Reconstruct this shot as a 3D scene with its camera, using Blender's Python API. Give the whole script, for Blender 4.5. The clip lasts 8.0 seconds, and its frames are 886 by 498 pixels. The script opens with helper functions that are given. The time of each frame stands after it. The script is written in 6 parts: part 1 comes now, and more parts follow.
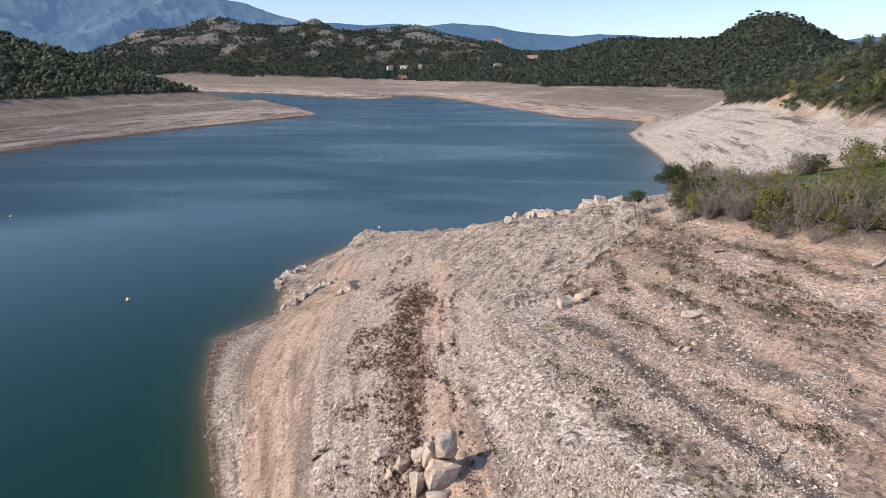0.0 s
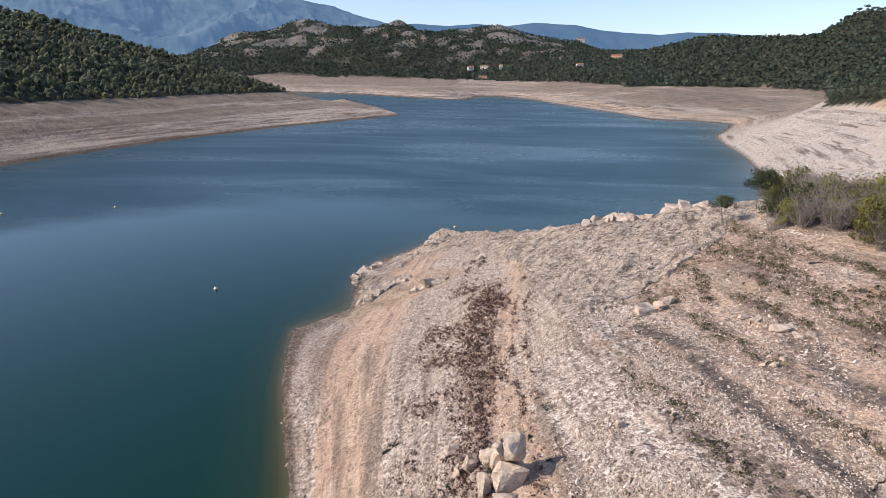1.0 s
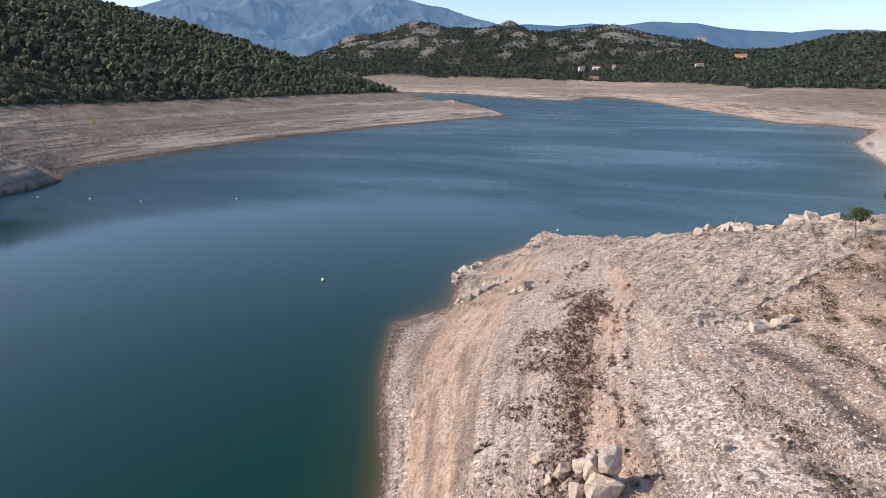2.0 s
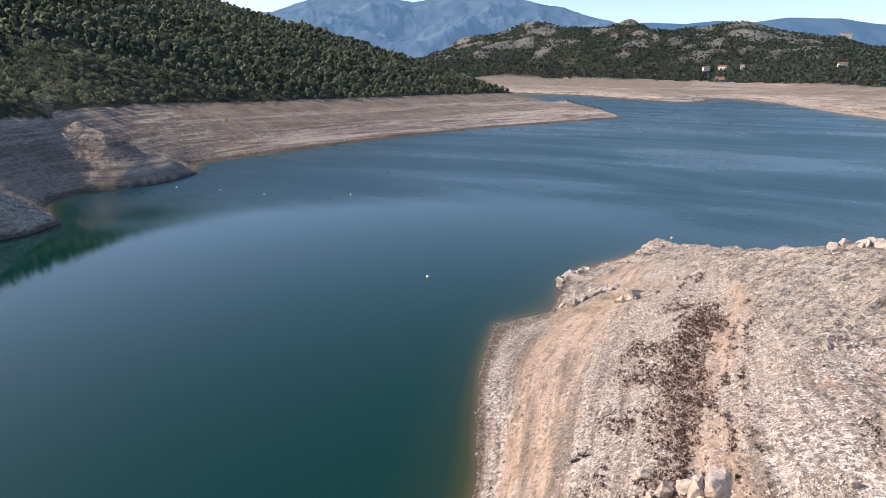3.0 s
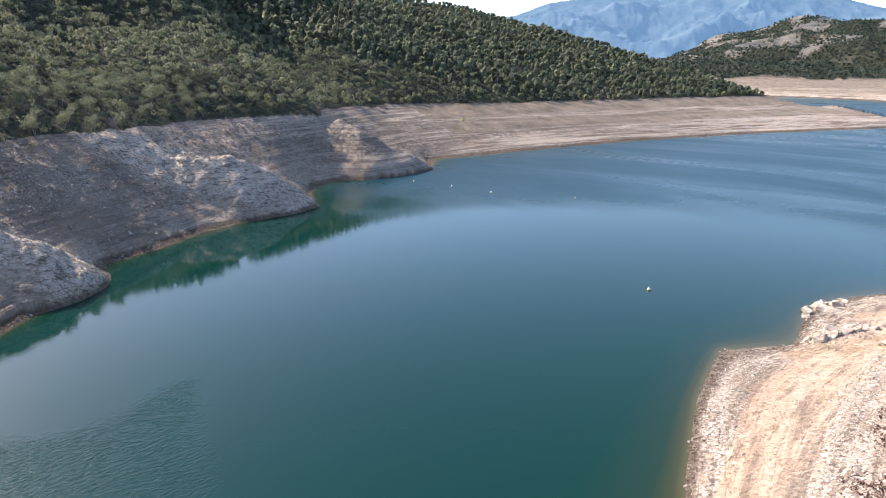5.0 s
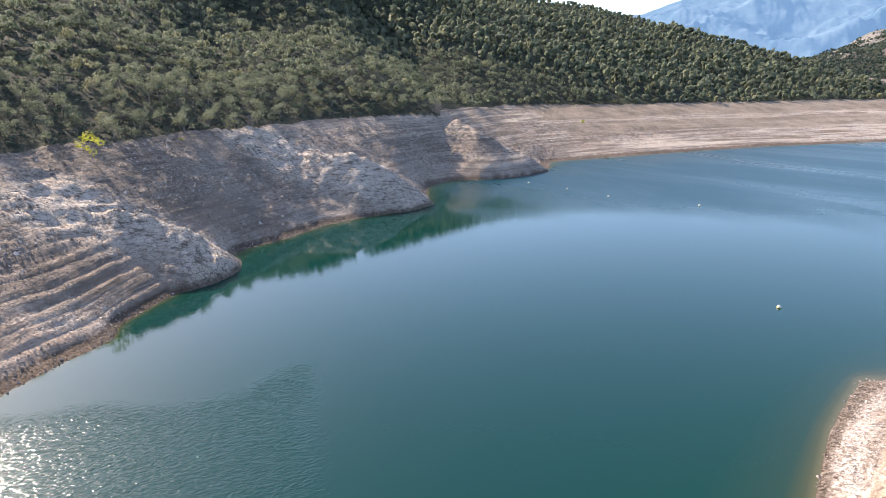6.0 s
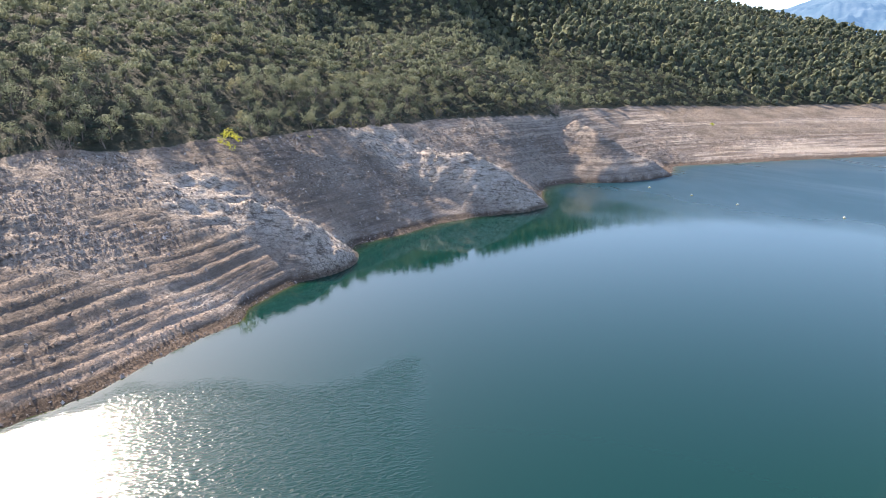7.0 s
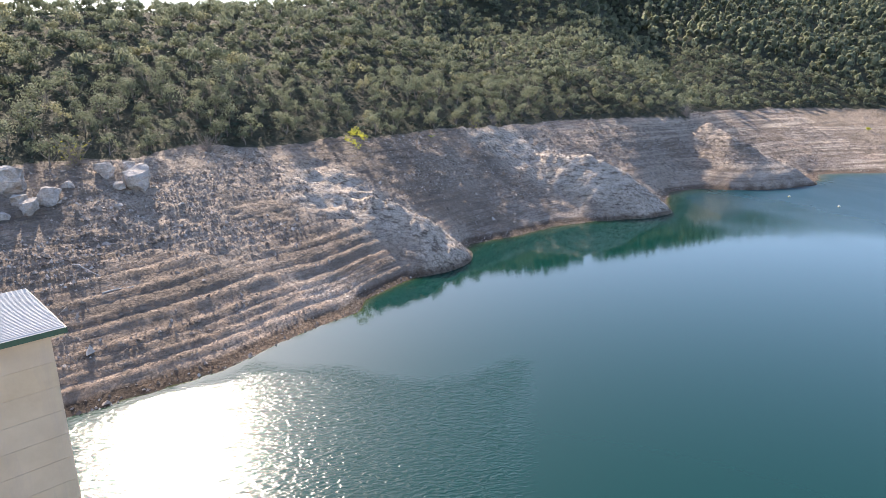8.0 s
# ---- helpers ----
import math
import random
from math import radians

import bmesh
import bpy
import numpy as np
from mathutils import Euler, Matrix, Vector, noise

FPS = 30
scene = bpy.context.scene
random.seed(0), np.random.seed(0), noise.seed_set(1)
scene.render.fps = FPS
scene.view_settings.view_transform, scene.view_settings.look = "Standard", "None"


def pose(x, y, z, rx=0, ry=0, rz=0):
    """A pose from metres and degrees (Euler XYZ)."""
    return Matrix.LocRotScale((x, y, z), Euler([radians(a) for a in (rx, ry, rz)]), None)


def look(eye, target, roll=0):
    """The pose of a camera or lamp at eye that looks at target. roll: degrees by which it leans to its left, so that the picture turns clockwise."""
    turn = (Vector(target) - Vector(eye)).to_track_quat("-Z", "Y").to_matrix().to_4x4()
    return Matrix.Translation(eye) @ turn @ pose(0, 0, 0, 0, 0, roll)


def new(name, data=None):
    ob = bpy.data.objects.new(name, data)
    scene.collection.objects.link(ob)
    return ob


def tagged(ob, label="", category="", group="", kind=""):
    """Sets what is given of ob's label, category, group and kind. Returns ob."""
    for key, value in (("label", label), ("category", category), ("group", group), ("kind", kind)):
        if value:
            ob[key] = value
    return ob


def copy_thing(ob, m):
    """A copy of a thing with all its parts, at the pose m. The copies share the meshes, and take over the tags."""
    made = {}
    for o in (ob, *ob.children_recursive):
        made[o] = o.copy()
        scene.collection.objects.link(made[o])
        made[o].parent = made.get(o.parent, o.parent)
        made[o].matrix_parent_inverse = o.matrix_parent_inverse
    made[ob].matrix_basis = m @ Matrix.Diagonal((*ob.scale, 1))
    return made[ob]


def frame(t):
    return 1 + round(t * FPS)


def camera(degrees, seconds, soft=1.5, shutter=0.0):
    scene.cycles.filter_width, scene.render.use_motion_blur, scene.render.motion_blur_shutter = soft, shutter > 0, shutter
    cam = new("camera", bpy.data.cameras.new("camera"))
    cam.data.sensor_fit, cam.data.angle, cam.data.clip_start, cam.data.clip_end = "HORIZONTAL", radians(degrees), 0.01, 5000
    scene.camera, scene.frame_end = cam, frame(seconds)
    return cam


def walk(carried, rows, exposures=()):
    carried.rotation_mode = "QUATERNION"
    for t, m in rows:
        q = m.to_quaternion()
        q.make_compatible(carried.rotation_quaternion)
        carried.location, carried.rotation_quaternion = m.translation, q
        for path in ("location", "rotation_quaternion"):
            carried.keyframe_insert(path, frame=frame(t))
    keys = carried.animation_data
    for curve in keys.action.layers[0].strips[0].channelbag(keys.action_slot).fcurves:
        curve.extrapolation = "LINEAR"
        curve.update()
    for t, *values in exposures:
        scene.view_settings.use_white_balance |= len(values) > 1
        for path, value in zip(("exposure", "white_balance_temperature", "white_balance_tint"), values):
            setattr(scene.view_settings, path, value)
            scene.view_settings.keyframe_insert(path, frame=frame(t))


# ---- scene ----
# the camera: hovers at one place and turns to its left
cam = camera(71.54, 8.0, soft=0.5)
EYE = 30.0
ROWS = [
    (0.0, 0.0, -15.78, 0.86),
    (0.5, 3.45, -15.83, 0.77),
    (1.0, 7.22, -15.86, 0.75),
    (1.5, 11.94, -15.89, 0.73),
    (3.0, 27.13, -15.97, 0.60),
    (3.5, 32.23, -16.01, 0.47),
    (4.0, 37.64, -15.99, 0.34),
    (4.5, 42.88, -15.97, 0.27),
    (6.0, 58.86, -15.91, 0.11),
    (6.5, 64.27, -15.91, -0.02),
    (7.0, 69.64, -15.87, -0.12),
    (7.5, 75.10, -15.84, -0.24),
    (8.0, 80.66, -15.78, -0.34),
]
walk(cam, [(t, pose(0, 0, EYE, 90 + pitch, 0, yaw) @ pose(0, 0, 0, 0, 0, roll)) for t, yaw, pitch, roll in ROWS],
     exposures=[(0.0, 0.43, 6550, 16), (1.5, 0.5, 6600, 16), (3.0, 0.72, 6600, 15), (4.5, 1.19, 6700, 14), (6.0, 1.66, 6850, 16), (8.0, 1.72, 6900, 16)])

# ---- sky and sun ----
SUN_AZ, SUN_EL = 107.5, 34.0   # degrees left of the first view, above the horizon
world = bpy.data.worlds.new("sky")
scene.world = world
world.use_nodes = True
wn = world.node_tree
wn.nodes.clear()
sky = wn.nodes.new("ShaderNodeTexSky")
sky.sky_type = "NISHITA"
sky.sun_disc = False
sky.sun_elevation = radians(SUN_EL)
sky.sun_rotation = radians(-SUN_AZ)
sky.altitude = 150
sky.air_density, sky.dust_density, sky.ozone_density = 0.85, 0.9, 2.4
bg = wn.nodes.new("ShaderNodeBackground")
bg.inputs["Strength"].default_value = 0.142
wo = wn.nodes.new("ShaderNodeOutputWorld")
wn.links.new(sky.outputs[0], bg.inputs[0])
wn.links.new(bg.outputs[0], wo.inputs[0])

sun = new("sun", bpy.data.lights.new("sun", "SUN"))
sun.data.energy = 3.35
sun.data.angle = radians(0.6)
sun.data.color = (1.0, 0.90, 0.77)
sx = -math.sin(radians(SUN_AZ)) * math.cos(radians(SUN_EL))
sy = math.cos(radians(SUN_AZ)) * math.cos(radians(SUN_EL))
sun.matrix_world = look((sx * 900, sy * 900, 900 * math.sin(radians(SUN_EL))), (0, 0, 0))

# ---- noise and mesh helpers ----
def lattice(ix, iy, seed):
    n = (ix * 374761393 + iy * 668265263 + seed * 974634541) & 0xFFFFFFFF
    n = ((n ^ (n >> 13)) * 1274126177) & 0xFFFFFFFF
    return ((n ^ (n >> 16)) & 0xFFFF) / 65535.0


def vnoise(x, y, seed=0):
    """Smooth noise, 0 to 1, over the plan."""
    fx, fy = np.floor(x), np.floor(y)
    ix, iy = fx.astype(np.int64), fy.astype(np.int64)
    u, v = x - fx, y - fy
    u, v = u * u * (3 - 2 * u), v * v * (3 - 2 * v)
    a, b = lattice(ix, iy, seed), lattice(ix + 1, iy, seed)
    c, d = lattice(ix, iy + 1, seed), lattice(ix + 1, iy + 1, seed)
    return a + (b - a) * u + (c - a) * v + (a - b - c + d) * u * v


def fbm(x, y, size, octaves=4, seed=0):
    """Layered noise about zero, -0.5 to 0.5."""
    s, amp, tot = 0.0, 1.0, 0.0
    px, py = x / size, y / size
    for k in range(octaves):
        s = s + amp * (vnoise(px, py, seed + 17 * k) - 0.5)
        tot += amp
        amp *= 0.5
        px, py = px * 1.93 + py * 0.31 + 3.7, py * 1.93 - px * 0.31 + 9.1
    return s / tot


def ridged(x, y, size, octaves=4, seed=0):
    s, amp, tot = 0.0, 1.0, 0.0
    px, py = x / size, y / size
    for k in range(octaves):
        s = s + amp * (1 - np.abs(2 * vnoise(px, py, seed + 23 * k) - 1))
        tot += amp
        amp *= 0.5
        px, py = px * 2.03 + py * 0.4 + 1.3, py * 2.03 - px * 0.4 + 5.1
    return s / tot


def smooth(lo, hi, v):
    u = np.clip((v - lo) / (hi - lo), 0, 1)
    return u * u * (3 - 2 * u)


def inside(poly, x, y):
    """True where a place lies inside a closed outline of the plan."""
    res = np.zeros(np.shape(x), bool)
    n = len(poly)
    for i in range(n):
        (x1, y1), (x2, y2) = poly[i][:2], poly[(i + 1) % n][:2]
        if y1 == y2:
            continue
        cross = ((y1 > y) != (y2 > y)) & (x < (x2 - x1) * (y - y1) / (y2 - y1) + x1)
        res ^= cross
    return res


def line_distance(line, x, y):
    best = np.full(np.shape(x), 1e9)
    for (x1, y1), (x2, y2) in zip([p[:2] for p in line[:-1]], [p[:2] for p in line[1:]]):
        dx, dy = x2 - x1, y2 - y1
        u = np.clip(((x - x1) * dx + (y - y1) * dy) / (dx * dx + dy * dy + 1e-9), 0, 1)
        best = np.minimum(best, np.hypot(x - x1 - u * dx, y - y1 - u * dy))
    return best


def roof_over(line, x, y, fall):
    """The height of a rocky rib that falls off evenly on both sides of its crest line (x, y, z)."""
    best = np.full(np.shape(x), -1e9)
    for (x1, y1, z1), (x2, y2, z2) in zip(line[:-1], line[1:]):
        dx, dy = x2 - x1, y2 - y1
        u = np.clip(((x - x1) * dx + (y - y1) * dy) / (dx * dx + dy * dy + 1e-9), 0, 1)
        d = np.hypot(x - x1 - u * dx, y - y1 - u * dy)
        best = np.maximum(best, z1 + (z2 - z1) * u - fall * d)
    return best


def mesh_of(name, verts, faces, material=None, attrs=None, smooth_faces=False, verts_per_face=4, normals=None):
    """A mesh from arrays; faces all have the same number of corners."""
    me = bpy.data.meshes.new(name)
    verts = np.asarray(verts, np.float32)
    faces = np.asarray(faces, np.int32)
    me.vertices.add(len(verts))
    me.vertices.foreach_set("co", verts.ravel())
    me.loops.add(faces.size)
    me.loops.foreach_set("vertex_index", faces.ravel())
    me.polygons.add(len(faces))
    me.polygons.foreach_set("loop_start", np.arange(0, faces.size, verts_per_face, dtype=np.int32))
    me.polygons.foreach_set("use_smooth", np.full(len(faces), smooth_faces))
    for key, vals in (attrs or {}).items():
        at = me.attributes.new(key, "FLOAT", "POINT")
        at.data.foreach_set("value", np.asarray(vals, np.float32).ravel())
    me.update(calc_edges=True)
    if normals is not None:
        me.normals_split_custom_set_from_vertices(np.asarray(normals, float))
    if material:
        me.materials.append(material)
    return me


def part(name, me, parent, label=""):
    ob = new(name, me)
    ob.parent = parent
    return tagged(ob, label)


# ---- the plan: shores, tree lines, crests (x, y in metres from under the camera; z over the water) ----
PENINSULA_SHORE = [(-7, -62), (-8, -30), (-9, -8), (-11, 15), (-13.2, 27), (-16, 37.5), (-20.5, 47), (-24, 56), (-26.8, 66),
                   (-24.3, 69.4), (-21.2, 73.4), (-22.6, 79), (-24.3, 86), (-23.3, 94.5), (-18.2, 104), (-15.5, 112),
                   (-12, 114), (-3, 105), (7, 94), (22, 92), (40, 102), (58, 138), (72, 185), (77.4, 211)]
RIGHT_SHORE = [(77.4, 211), (84, 240), (90, 271), (95, 310), (101.9, 348.6), (118, 385), (140, 440), (122, 476), (104, 468),
               (90, 472), (76, 557), (60, 610), (48, 652), (30, 730), (9, 823), (-20, 915)]
FAR_SHORE = [(-20, 915), (-45, 937), (-66, 915), (-71, 874), (-69, 790), (-80, 770), (-103, 778), (-173, 851), (-215, 895),
             (-258, 939), (-332, 960), (-420, 980), (-440, 930), (-390, 850), (-300, 740)]
SPIT_SHORE = [(-300, 740), (-225, 610), (-150, 520), (-118, 492), (-92.6, 471), (-96, 452), (-108, 417), (-138, 338), (-157, 262),
              (-164, 205), (-166, 170), (-169, 143)]
LEFT_SHORE = [(-169, 143), (-161, 139.5), (-154.5, 134.5), (-156.5, 122), (-156, 110), (-149.5, 84.5), (-141, 79), (-131, 75), (-125, 73),
              (-122, 57), (-117.5, 42), (-112, 33.5), (-107.6, 21.5), (-98.2, 20), (-92, 12.5), (-86.5, 7), (-81.4, 2.2), (-76.8, 1.6),
              (-72, -4.5), (-68.7, -8), (-62.4, -13.2), (-58.5, -20), (-55, -26), (-47.6, -36), (-38, -56), (-22, -76), (-7, -62)]
SHORES = (PENINSULA_SHORE, RIGHT_SHORE, FAR_SHORE, SPIT_SHORE, LEFT_SHORE)
LAKE = [p for line in SHORES for p in line[:-1]]

LEFT_TREELINE = [(-40, -110, 17.5), (-70, -75, 17.5), (-91, -48, 17.8), (-97, -37.5, 17.7), (-106, -27.8, 17.7), (-116, -20.5, 17.7),
                 (-121, -11, 17.7), (-129, 5.5, 17.7), (-147, 33.5, 17.6), (-172, 64, 17.6), (-181, 105, 17.5), (-199, 121, 17.5),
                 (-222, 162, 16.3), (-226, 201, 15.8), (-218, 248, 15.4), (-206, 332, 15.5), (-193, 425, 15.5), (-185, 485, 15.3),
                 (-198, 508, 15), (-255, 535, 15), (-350, 590, 16), (-480, 720, 18)]
LEFT_CREST = [(-150, -190, 44), (-166, -74, 43.5), (-175, -60, 45), (-205, -43.5, 48), (-256, 0, 57.4), (-305, 51, 70.6), (-351, 130, 84.6),
              (-416, 247, 92), (-433, 315, 88), (-420, 390, 86), (-385, 431, 73.8), (-332, 440, 58.8), (-293, 469, 46.2), (-247, 484, 32.9),
              (-203, 490, 20.7)]
BEHIND_CREST = [(-260, -260, 42), (-350, -80, 46), (-460, 60, 72), (-600, 250, 80), (-640, 420, 60), (-600, 640, 35)]
SPUR = [(-188, 108, 19.5), (-207, 97, 30), (-245, 85, 38.5), (-275, 75, 46), (-315, 62, 61)]
VALLEY = [(-215, 132, 18), (-255, 142, 28.5), (-310, 153, 46), (-370, 155, 67)]
GULLY = [(-147, 34, 17.7), (-195, 42, 27), (-255, 46, 45)]
OUTCROPS = ([(-125.6, 72.5, 0.2), (-127.8, 68.5, 4.6), (-130.8, 62.7, 9.2), (-134.8, 56.0, 12.5), (-140.3, 47.0, 12.8), (-145.3, 37.3, 10.6)],
            [(-98.5, 19.9, 0.1), (-98.2, 15.8, 4.1), (-100.4, 11.4, 8.2), (-103.9, 5.0, 10.4), (-106.0, -0.7, 9.8)])
HEADLAND = [(-153.4, 133.0, 0.4), (-155.3, 124.5, 5.0), (-159.5, 117.4, 9.0), (-165.6, 112.1, 13.0), (-174.0, 110.5, 16.2)]
SPIT_CREST = [(-183, 487, 14), (-168, 500, 9.5), (-156, 506, 7), (-152, 512, 12.5), (-146, 506, 11.0), (-117, 486, 6.5), (-97, 472, 2.0)]

RED_STRIPE = [(3, -20, 7.5), (0.5, 12, 7.5), (-2, 34, 7.5), (-3, 49, 7.5), (-3.2, 62, 7.3), (-2.5, 70, 6.5)]
UPPER_STRIPE = [(30, -10, 12), (21, 14, 12), (17, 25, 12), (13.5, 33.3, 12), (9, 38.5, 12), (4.5, 45, 11.6), (3.5, 58, 10.5)]
SCARP_FOOT = [(70, -20, 16), (52, 15, 16), (40, 37, 16), (34.8, 46.7, 16), (31.2, 53, 16), (26.9, 56, 15.9), (23.4, 60, 15.6), (22, 66, 15.4)]
SCARP_TOP = [(78, -18, 18), (56, 20, 18), (42, 40, 18), (36.5, 48.5, 18), (32, 55.5, 18), (28.5, 60, 17.8), (27, 68, 17), (31, 79, 16.6),
             (48, 92, 17), (66, 104, 17.5), (90, 128, 17.5), (110, 157, 17), (123, 208, 17), (138, 262, 17.5), (127, 304, 16.5),
             (148, 350, 15), (185, 380, 14)]
PENINSULA_EDGE = [(-15, 111, 2.0), (-14.2, 107, 3), (-7.9, 99, 4.6), (-2.1, 92.4, 7), (3.7, 85.8, 9.4), (8.8, 81.6, 11.3), (13.3, 80.6, 12.3),
                  (18, 78.8, 13.5), (22.6, 77.1, 15.3), (27, 73, 16.6)]
ROCK_TOP = [(2, 61), (3.6, 47.5), (7.3, 47.2), (10.7, 50.9), (15, 56.7), (20.7, 63.5), (24, 70), (22.6, 77.1), (13.3, 80.6), (3.7, 85.8), (-2.1, 92.4),
            (-5, 88), (-1, 72)]
CHAR_LINE = [(9.5, 44), (11, 41.2), (13.6, 33.3), (15.5, 28.6), (16.9, 24.1), (20, 14)]
CHAR_UPPER = [(18.4, 40.5), (19.2, 36.5), (20.4, 31.5), (22.5, 26)]
BROWN_LINE = [(18.5, 59), (21, 55.9), (23, 45.8), (27, 38.1), (32, 29)]
ORANGE_SLOPE = [(113, 158), (134, 172), (150, 222), (150, 262), (141, 276), (137, 262), (124, 208)]
GREY_SLOPE = [(151, 232), (164, 238), (168, 262), (156, 270)]
GRASS = [(40, 42), (34, 60), (36, 80), (52, 88), (70, 92), (90, 100), (90, 30), (60, 20)]
RIGHT_CREST = [(95, 20, 22), (150, 90, 30), (176, 190, 50), (168, 246, 45), (160, 279, 35), (152, 300, 29), (142, 322, 21)]
RIGHT_CREST_BACK = [(230, 60, 35), (300, 250, 60), (300, 380, 40), (240, 420, 20)]
PLAIN = ([(190, 482, 7.5), (160, 496, 6), (130, 560, 6.5), (100, 690, 7), (60, 840, 6)], [(260, 500, 11), (239, 652, 12.5), (150, 650, 11.5), (139, 790, 13.5),
         (84, 844, 11.5), (10, 973, 8), (-60, 1000, 7)], [(-100, 850, 7), (-180, 930, 8), (-300, 1020, 9), (-460, 1080, 14)])
FAR_TREELINE = [(-700, 1010, 24), (-461.5, 1161.7, 23.8), (-406.8, 1182, 22.5), (-309.7, 1211, 20.5), (-206, 1233, 20.1), (-97.7, 1246, 20.3),
                (12.8, 1200, 19.5), (110, 1100, 17.6), (140, 980, 17.2)]
EAST_TREELINE = [(140, 980, 17.2), (131, 870, 17.2), (254, 925, 17.5), (330, 930, 17.2), (330, 760, 16), (250, 560, 15), (190, 420, 15)]
ROCKY_CREST = [(-1240, 1800, 45), (-943, 1764, 52), (-910, 1780, 104), (-856, 1807, 144), (-783, 1840, 139), (-668, 1885, 190), (-580, 1914, 162),
               (-456, 1947, 159), (-395, 1960, 205), (-325, 1973, 142), (-224, 1987, 161), (-87, 1998, 182), (18, 2000, 145), (157, 1994, 130),
               (245, 1985, 82)]
ROCKY_SADDLE = [(-1240, 2500, 60), (-400, 2500, 70), (300, 2500, 75), (1100, 2400, 70)]
EAST_CREST = [(245, 1380, 62), (252, 1376, 82), (351, 1354, 109), (418, 1289, 103), (470, 1180, 93), (521, 1227, 108), (550, 1182, 147),
              (605, 1151, 141), (652, 1123, 109), (683, 1105, 84), (760, 1000, 60), (800, 800, 60)]
LAKE_BED = [(-28, -50, -10), (-40, 0, -14), (-62, 60, -16), (-70, 130, -18), (-40, 250, -18), (10, 420, -16), (-10, 650, -12), (-100, 760, -1.5)]


# ---- the lie of the land, relaxed between those lines on a grid that opens outwards ----
R0, R1 = 5.0, 3600.0
NT, NR = 960, 504


def rasterised(nt, nr):
    fixed, val, cnt = np.zeros((nt, nr), bool), np.zeros((nt, nr)), np.zeros((nt, nr))
    lines = [[(x, y, 0.0) for x, y in s] for s in SHORES]
    lines += [LEFT_TREELINE, LEFT_CREST, BEHIND_CREST, SPUR, VALLEY, GULLY, SPIT_CREST, RED_STRIPE, UPPER_STRIPE, SCARP_FOOT, SCARP_TOP,
              PENINSULA_EDGE, RIGHT_CREST, RIGHT_CREST_BACK, *PLAIN, FAR_TREELINE, EAST_TREELINE, ROCKY_CREST, ROCKY_SADDLE, EAST_CREST, LAKE_BED]
    for line in lines:
        for (x1, y1, z1), (x2, y2, z2) in zip(line[:-1], line[1:]):
            u = np.linspace(0, 1, 500)
            x, y, z = x1 + (x2 - x1) * u, y1 + (y2 - y1) * u, z1 + (z2 - z1) * u
            it = np.floor((np.arctan2(-x, y) / (2 * np.pi) % 1.0) * nt).astype(int) % nt
            ir = np.clip((np.log(np.hypot(x, y) / R0) / np.log(R1 / R0) * nr).astype(int), 0, nr - 1)
            np.add.at(val, (it, ir), z)
            np.add.at(cnt, (it, ir), 1)
    fixed = cnt > 0
    fixed[:, -1] = True
    val[fixed] /= np.maximum(cnt[fixed], 1)
    val[cnt[:, -1] == 0, -1] = 60
    return fixed, val


def relaxed():
    h = None
    for k, its in ((24, 500), (12, 250), (6, 200), (3, 150), (2, 100), (1, 70)):
        nt, nr = NT // k, NR // k
        fixed, val = rasterised(nt, nr)
        if h is None:
            h = np.full((nt, nr), 10.0)
        else:
            h = h[np.minimum(np.arange(nt) * h.shape[0] // nt, h.shape[0] - 1)][:, np.minimum(np.arange(nr) * h.shape[1] // nr, h.shape[1] - 1)]
        h[fixed] = val[fixed]
        for _ in range(its):
            left = np.concatenate([h[:, :1], h[:, :-1]], 1)
            right = np.concatenate([h[:, 1:], h[:, -1:]], 1)
            h = 0.25 * (np.roll(h, 1, 0) + np.roll(h, -1, 0) + left + right)
            h[fixed] = val[fixed]
    # soften the creases a little
    for _ in range(2):
        left = np.concatenate([h[:, :1], h[:, :-1]], 1)
        right = np.concatenate([h[:, 1:], h[:, -1:]], 1)
        h = 0.5 * h + 0.125 * (np.roll(h, 1, 0) + np.roll(h, -1, 0) + left + right)
    return h


LAND = relaxed()


def base_height(x, y):
    r = np.maximum(np.hypot(x, y), R0)
    ft = (np.arctan2(-x, y) / (2 * np.pi) % 1.0) * NT - 0.5
    fr = np.clip(np.log(r / R0) / np.log(R1 / R0) * NR - 0.5, 0, NR - 1.001)
    it, ir = np.floor(ft).astype(int), np.floor(fr).astype(int)
    u, v = ft - it, fr - ir
    i0, i1 = it % NT, (it + 1) % NT
    return (LAND[i0, ir] * (1 - u) + LAND[i1, ir] * u) * (1 - v) + (LAND[i0, ir + 1] * (1 - u) + LAND[i1, ir + 1] * u) * v


LEFT_FOREST = LEFT_TREELINE + [(-700, 800, 0), (-1200, 300, 0), (-700, -500, 0), (-40, -400, 0)]
FAR_FOREST = FAR_TREELINE + EAST_TREELINE[1:] + [(420, 380, 0), (1500, 300, 0), (2400, 2400, 0), (0, 3400, 0), (-2400, 2400, 0)]
RIGHT_FOREST = [(110, 60, 0), (116, 157, 0), (129, 208, 0), (144, 262, 0), (133, 304, 0), (160, 352, 0), (190, 400, 0), (420, 380, 0), (420, -60, 0), (130, -40, 0)]


